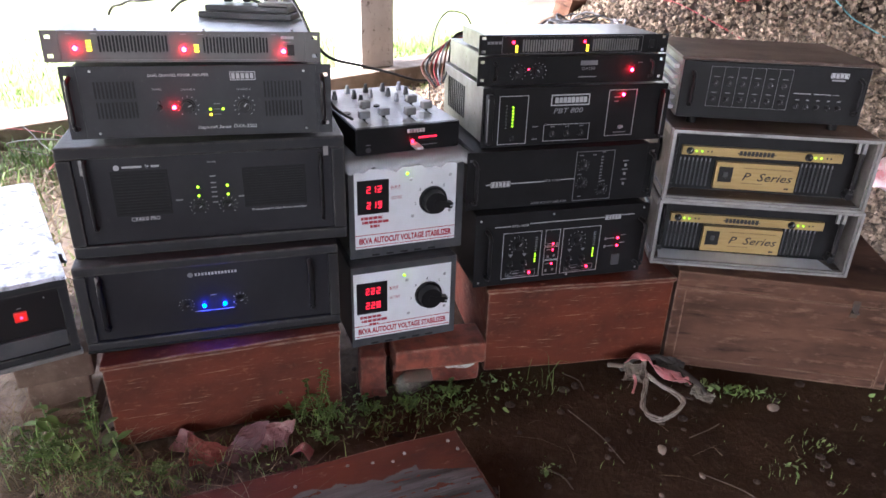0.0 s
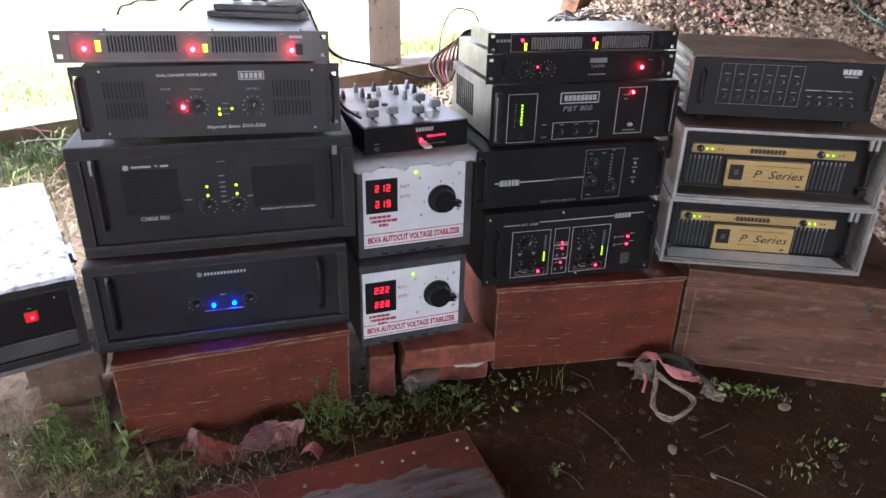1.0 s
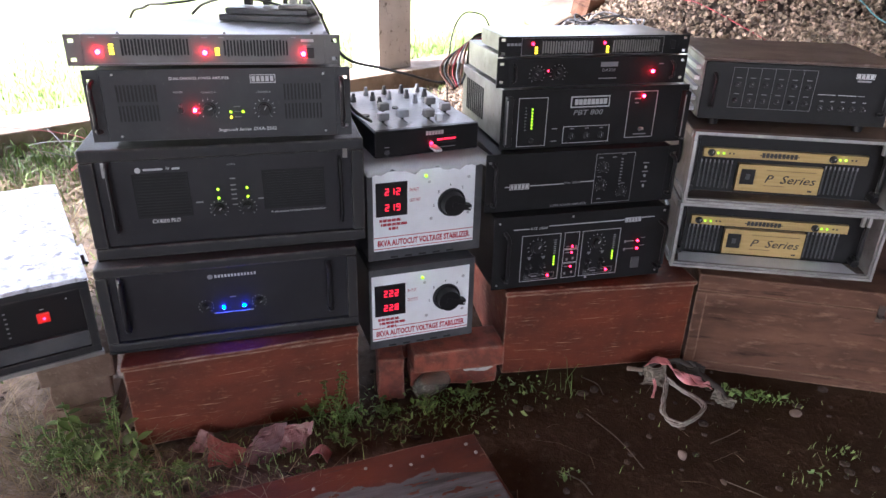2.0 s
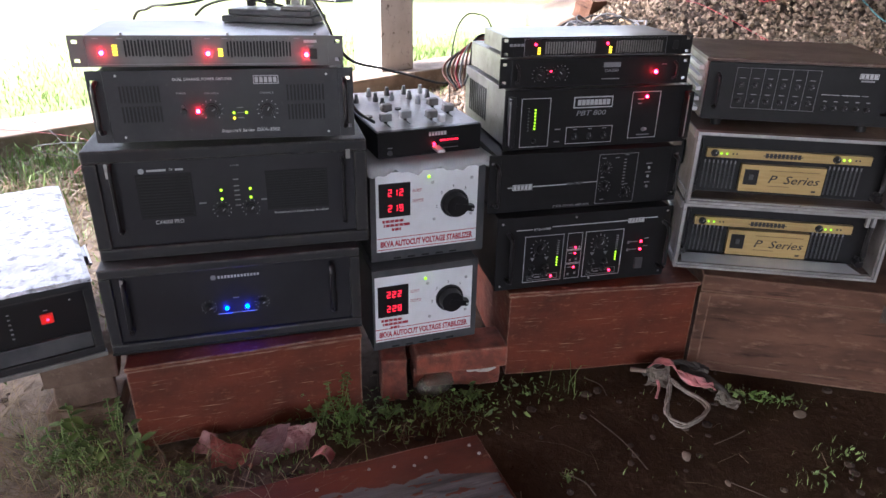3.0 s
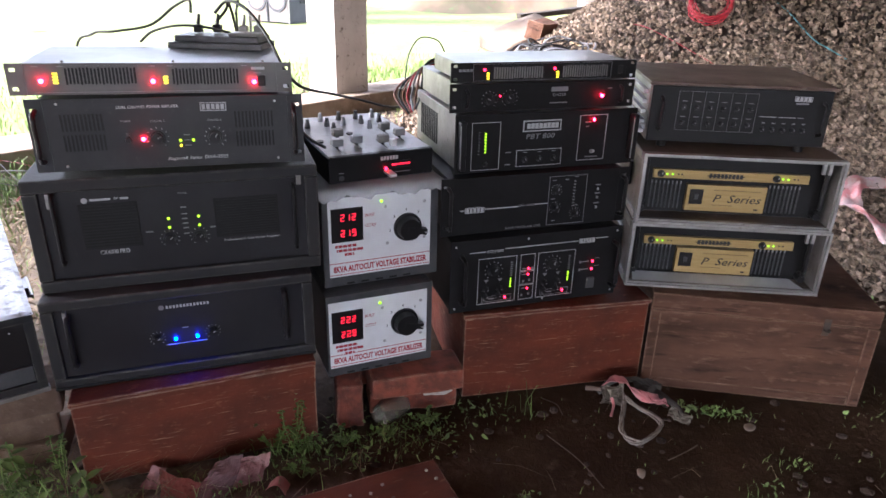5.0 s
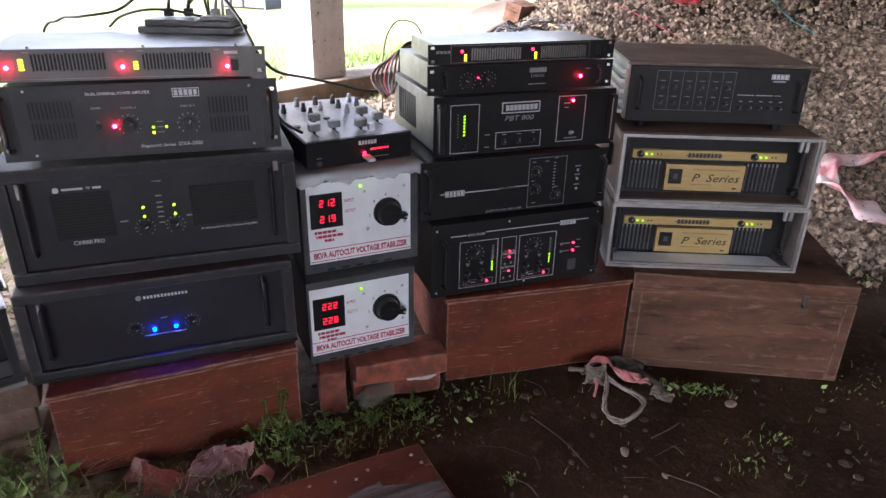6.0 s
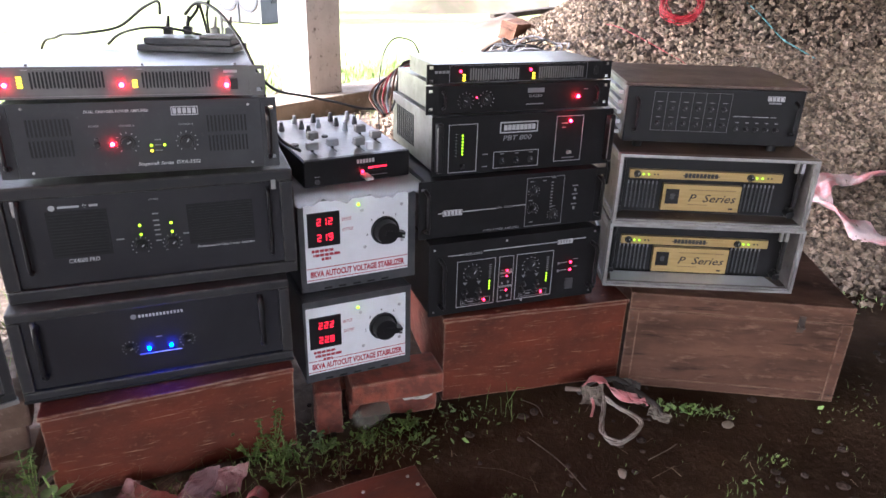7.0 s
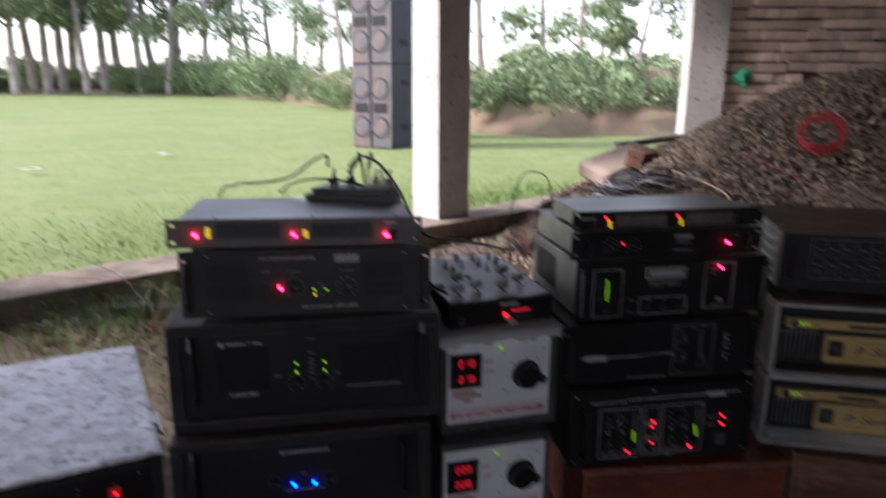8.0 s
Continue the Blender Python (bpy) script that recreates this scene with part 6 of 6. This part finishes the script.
WEEDS = [(-.985, .98, .1, 6, .034), (-.95, 1.0, .12, 6, .036), (-.91, .97, .08, 6, .032), (-1.0, 1.04, .09, 6, .034), (-.87, .95, .1, 4, .04), (-.93, .93, .06, 5, .026), (-.82, .92, .05, 5, .024), (-.74, .93, .05, 5, .024), (-.67, .94, .05, 5, .024), (-1.03, 1.0, .06, 5, .026),
         (-.83, 1.005, .12, 4, .04), (-.8, .985, .08, 4, .036)]
for i, (x, y, h, n, l) in enumerate(WEEDS):
    build_weed(x, y, h, n, l, 40 + i)


def scatter_blades(name, spots, mat, label, category, seed, lean=.5):
    """Thin tapering blades round spots of (x, y, radius x, radius y, count, length, width)."""
    rng = np.random.default_rng(seed)
    V, F, c = [], [], 0
    for x, y, rx, ry, count, length, width in spots:
        for _ in range(count):
            px, py = x + rng.normal() * rx, y + rng.normal() * ry
            z = max(ground_z(px, py), 0 if abs(px) > 3 else -1) - .002
            a, b = rng.uniform(0, 6.283), rng.uniform(0, 6.283)
            L = length * rng.uniform(.4, 1.2)
            d = np.array([math.cos(a), math.sin(a), 0]) * lean * rng.uniform(.2, 1.3)
            s = np.array([math.cos(b), math.sin(b), 0]) * width
            p0 = np.array([px, py, z])
            p1 = p0 + (d * .4 + (0, 0, .6)) * L
            p2 = p0 + (d * 1.1 + (0, 0, .75)) * L
            V += [p0 - s, p0 + s, p1 + s * .7, p1 - s * .7, p2]
            F += [(c, c + 1, c + 2, c + 3), (c + 3, c + 2, c + 4)]
            c += 5
    return joined(name, V, F, mat, label, category)


def creeping(spots, seed):
    """Low mats of tiny leaves."""
    rng = np.random.default_rng(seed)
    cl = []
    for x, y, rx, ry, count, high in spots:
        p = np.stack([x + rng.normal(size=count) * rx, y + rng.normal(size=count) * ry, np.zeros(count)], 1)
        p[:, 2] = [ground_z(px, py) + rng.uniform(.001, high) for px, py in p[:, :2]]
        a, b = rng.normal(size=(count, 3)) * .0042, rng.normal(size=(count, 3)) * .0026
        cl.append(np.stack([p - a, p + b, p + a, p - b], 1).reshape(-1, 3))
    cl = np.concatenate(cl)
    joined("creeping_weeds", cl, quads(len(cl) // 4), "leaf", "low green creeping weeds on the dark soil", "weed")


creeping([(-.47, 1.2, .05, .035, 160, .04), (-.36, 1.24, .08, .04, 200, .02), (-.25, 1.3, .07, .04, 200, .02), (-.16, 1.37, .05, .03, 80, .015), (-.78, .93, .1, .025, 120, .03), (-.95, .96, .06, .04, 160, .04), (-.55, 1.05, .08, .04, 80, .02), (.53, 1.545, .055, .012, 150, .022), (.6, 1.27, .012, .012, 16, .012), (.07, 1.15, .012, .012, 16, .012), (.7, 1.36, .015, .012, 18, .012), (.98, 1.62, .1, .08, 60, .012), (1.15, 2.25, .1, .04, 160, .02), (-.02, 1.45, .04, .02, 40, .015)], 31)
scatter_blades("grass_tufts", [(-.96, .97, .06, .05, 90, .08, .0012), (-.82, .915, .09, .03, 120, .05, .0013), (-.68, .95, .07, .03, 60, .05, .0012), (-.46, 1.2, .05, .04, 40, .07, .0009), (-.33, 1.25, .09, .05, 50, .035, .001), (-.22, 1.33, .06, .05, 30, .035, .001), (-.52, 1.06, .08, .05, 70, .05, .001),
                               (.53, 1.54, .06, .015, 30, .03, .0008), (.66, 1.36, .02, .02, 14, .025, .0008), (.57, 1.25, .02, .02, 14, .025, .0008), (.06, 1.15, .02, .02, 10, .025, .0008), (.05, 1.48, .02, .02, 7, .13, .0011), (-.02, 1.43, .05, .03, 20, .04, .001), (.2, 1.42, .25, .15, 60, .02, .001),
                               (.75, 1.3, .12, .1, 20, .025, .0008), (1.0, 1.55, .12, .12, 30, .03, .001), (-1.1, .95, .08, .06, 30, .06, .0012)], "grass", "short green grass and creeping weeds in the soil", "grass", 21)
scatter_blades("wall_grass", [(-2.35, 2.65, .22, .25, 800, .15, .004), (-1.9, 2.2, .4, .45, 800, .07, .003), (-1.5, 2.9, .5, .6, 700, .06, .003), (-1.2, 1.75, .18, .22, 260, .06, .0025), (-2.7, 2.0, .4, .5, 400, .1, .004)], "grass", "uneven green grass growing inside the plinth wall", "grass", 22)
scatter_blades("straw_litter", [(-2.3, 2.5, .3, .3, 1200, .1, .003), (-1.6, 2.0, .4, .4, 1200, .09, .0025), (-1.2, .95, .12, .08, 130, .08, .0013), (-.95, .91, .2, .06, 300, .08, .001), (-1.2, 1.0, .1, .08, 220, .08, .001), (-.8, .88, .2, .03, 160, .07, .001), (-.7, .95, .15, .05, 80, .08, .0011), (.2, 1.35, .4, .15, 14, .04, .0008), (.5, 1.3, .3, .12, 14, .04, .0008), (-.35, 1.22, .15, .08, 50, .05, .001), (1.1, 2.3, .2, .1, 80, .05, .0013)], "straw", "dry straw and stalks lying on the soil", "straw", 23, 3.0)
scatter_blades("field_edge_grass", [(-3.3, 3.6, .8, .9, 3000, .05, .003), (-2.4, 5.2, .9, .9, 3000, .06, .003), (-1.2, 6.6, .7, .6, 1500, .08, .005), (-.6, 6.9, .4, .4, 900, .12, .005)], "field_grass", "bright green grass outside the plinth wall", "grass", 24)

twigs = [((.11, 1.37), (.23, 1.2), .0014), ((.39, 1.33), (.47, 1.4), .0013), ((.4, 1.2), (.52, 1.13), .0013), ((.05, 1.16), (.12, 1.1), .0016), ((.1, 1.52), (.15, 1.45), .0013), ((-.6, .98), (-.5, .93), .0013)]
for (x0, y0), (x1, y1), r in twigs:
    mid = ((x0 + x1) / 2 + .012, (y0 + y1) / 2 + .008)
    wire_ob = solid("twig", tube_path(curve_pts([(x, y, ground_z(x, y) + .006) for x, y in ((x0, y0), mid, (x1, y1))], 6), r, 5), "twig", pose(0, 0, 0), "thin dry twig lying on dark soil", "twig", "twigs", smooth=True)
prng = random.Random(12)
for x, y, s in ((.318, 1.262, .012), (.395, 1.2, .007), (.3, 1.12, .005), (.62, 1.5, .014), (1.08, 2.15, .014), (1.2, 2.2, .012)):
    bm = ball(bmesh.new(), (0, 0, 0), s, 2, (1.2, .9, .65))
    for v in bm.verts:
        v.co += Vector(noise.noise_vector(v.co * 60 + Vector((s * 900, 0, 0)))) * s * .3
    solid("pebble", bm, "pebble", pose(x, y, ground_z(x, y) + s * .4, 0, 0, prng.uniform(0, 180)), "pale pebble on the dark soil", "stone", "pebbles", smooth=True)
clods = bmesh.new()
for k in range(260):
    x, y = prng.uniform(-1.3, 1.3), prng.uniform(.85, 2.0)
    s = prng.uniform(.004, .013)
    bmesh.ops.create_icosphere(clods, subdivisions=1, radius=s, matrix=Matrix.Translation((x, y, ground_z(x, y) + s * .2)) @ Matrix.Diagonal((prng.uniform(.8, 1.4), prng.uniform(.8, 1.3), .7, 1)))
solid("soil_clods", clods, "soil", pose(0, 0, 0), "small clods of damp dark soil", "soil", kind="stuff")
for x, y in ((-7.02, 6.8), (-6.62, 8.79)):
    sheet("litter", pose(x, y, .05, 0, 0, x * 40), 6, 5, lambda u, v: crumple(((u - .5) * .22, (v - .5) * .12, .02), .03, 9, 2.0), "white_panel", "scrap of white paper lying on the field", "litter")

# ---- loudspeaker tower on the field ----
def build_speaker(m, label):
    """A tall cabinet; its lower right front corner is the origin."""
    t = thing("loudspeaker", m, label, "loudspeaker", "loudspeaker tower")
    part("cabinet", box(-.84, 0, .02, .8, 0, 1.4, .012), "speaker_box", t)
    part("baffle", box(-.82, -.02, 0, .0195, .02, 1.38, .005), "speaker_front", t)
    for x in (-.62, -.22):
        for z in (.36, 1.0):
            cone = part("driver_rim", rod(bmesh.new(), (x, 0, z), (x, -.015, z), .185, .185, 28), "speaker_box", t)
            part("driver_cone", rod(bmesh.new(), (x, -.016, z), (x, -.024, z), .15, .07, 24), "speaker_front", cone)
        part("horn_mouth", box(x - .14, x + .14, -.012, 0, .6, .76, .004), "grille", t)
    part("divider", box(-.435, -.405, -.02, 0, .03, 1.37, .003), "speaker_box", t)
    for z in (.3, 1.05):
        part("side_grip", box(-.006, .012, .3, .5, z, z + .1, .004), "grille", t)
    part("edge_strip", box(-.006, .006, -.006, .012, 0, 1.4, .001), "dull_steel", t)


for k in range(3):
    build_speaker(pose(-3.86, 11.05, .0 + k * 1.405, 0, 0, -18), "tall black loudspeaker cabinet with paired drivers, stacked on the field")
for k in range(2):
    build_speaker(pose(-4.55, 12.9, .0 + k * 1.405, 0, 0, -12), "black loudspeaker cabinet standing behind the tower")

# scrap of cloth caught on the brick wall
gc = ball(bmesh.new(), (0, 0, 0), .075, 3, (1, .4, .8))
for v in gc.verts:
    v.co += Vector(noise.noise_vector(v.co * 16)) * .05
solid("green_cloth", gc, "green_cloth", far_wall.matrix_basis @ pose(.42, -.03, 1.16), "bundle of green cloth stuck on the brick wall", "cloth", smooth=True)


# ---- bricks of the far wall, laid last: header and stretcher courses in turn ----
def lay_wall():
    stretchers = [finish("brick", brick_mesh(50 + k, .236, .06, .0725), "wall_brick") for k in range(10)]
    headers = [finish("brick", brick_mesh(70 + k, .114 + .006 * (k % 3), .06, .0725), "wall_brick") for k in range(10)]
    rr = random.Random(77)
    for c in range(24):
        z = .437 + c * .0865
        header_course = 2 < c < 17 and c % 2 == 0
        x = .3 + (.06 if header_course else .12 if c % 4 == 1 else .06)
        while x < 3.1:
            header = header_course and x < 2.0
            pitch = .1265 if header else .2425
            hole = c == 8 and header and (abs(x - .95) < .064 or abs(x - 1.47) < .064)
            if not hole:
                b = new("brick", rr.choice(headers if header else stretchers))
                b.parent = far_wall
                b.matrix_basis = pose(x, .032 + rr.uniform(-.013, .01), z + rr.uniform(-.006, .006), 0, rr.uniform(-1.6, 1.6), rr.uniform(-2.2, 2.2))
            x += pitch + rr.uniform(-.004, .007)


lay_wall()
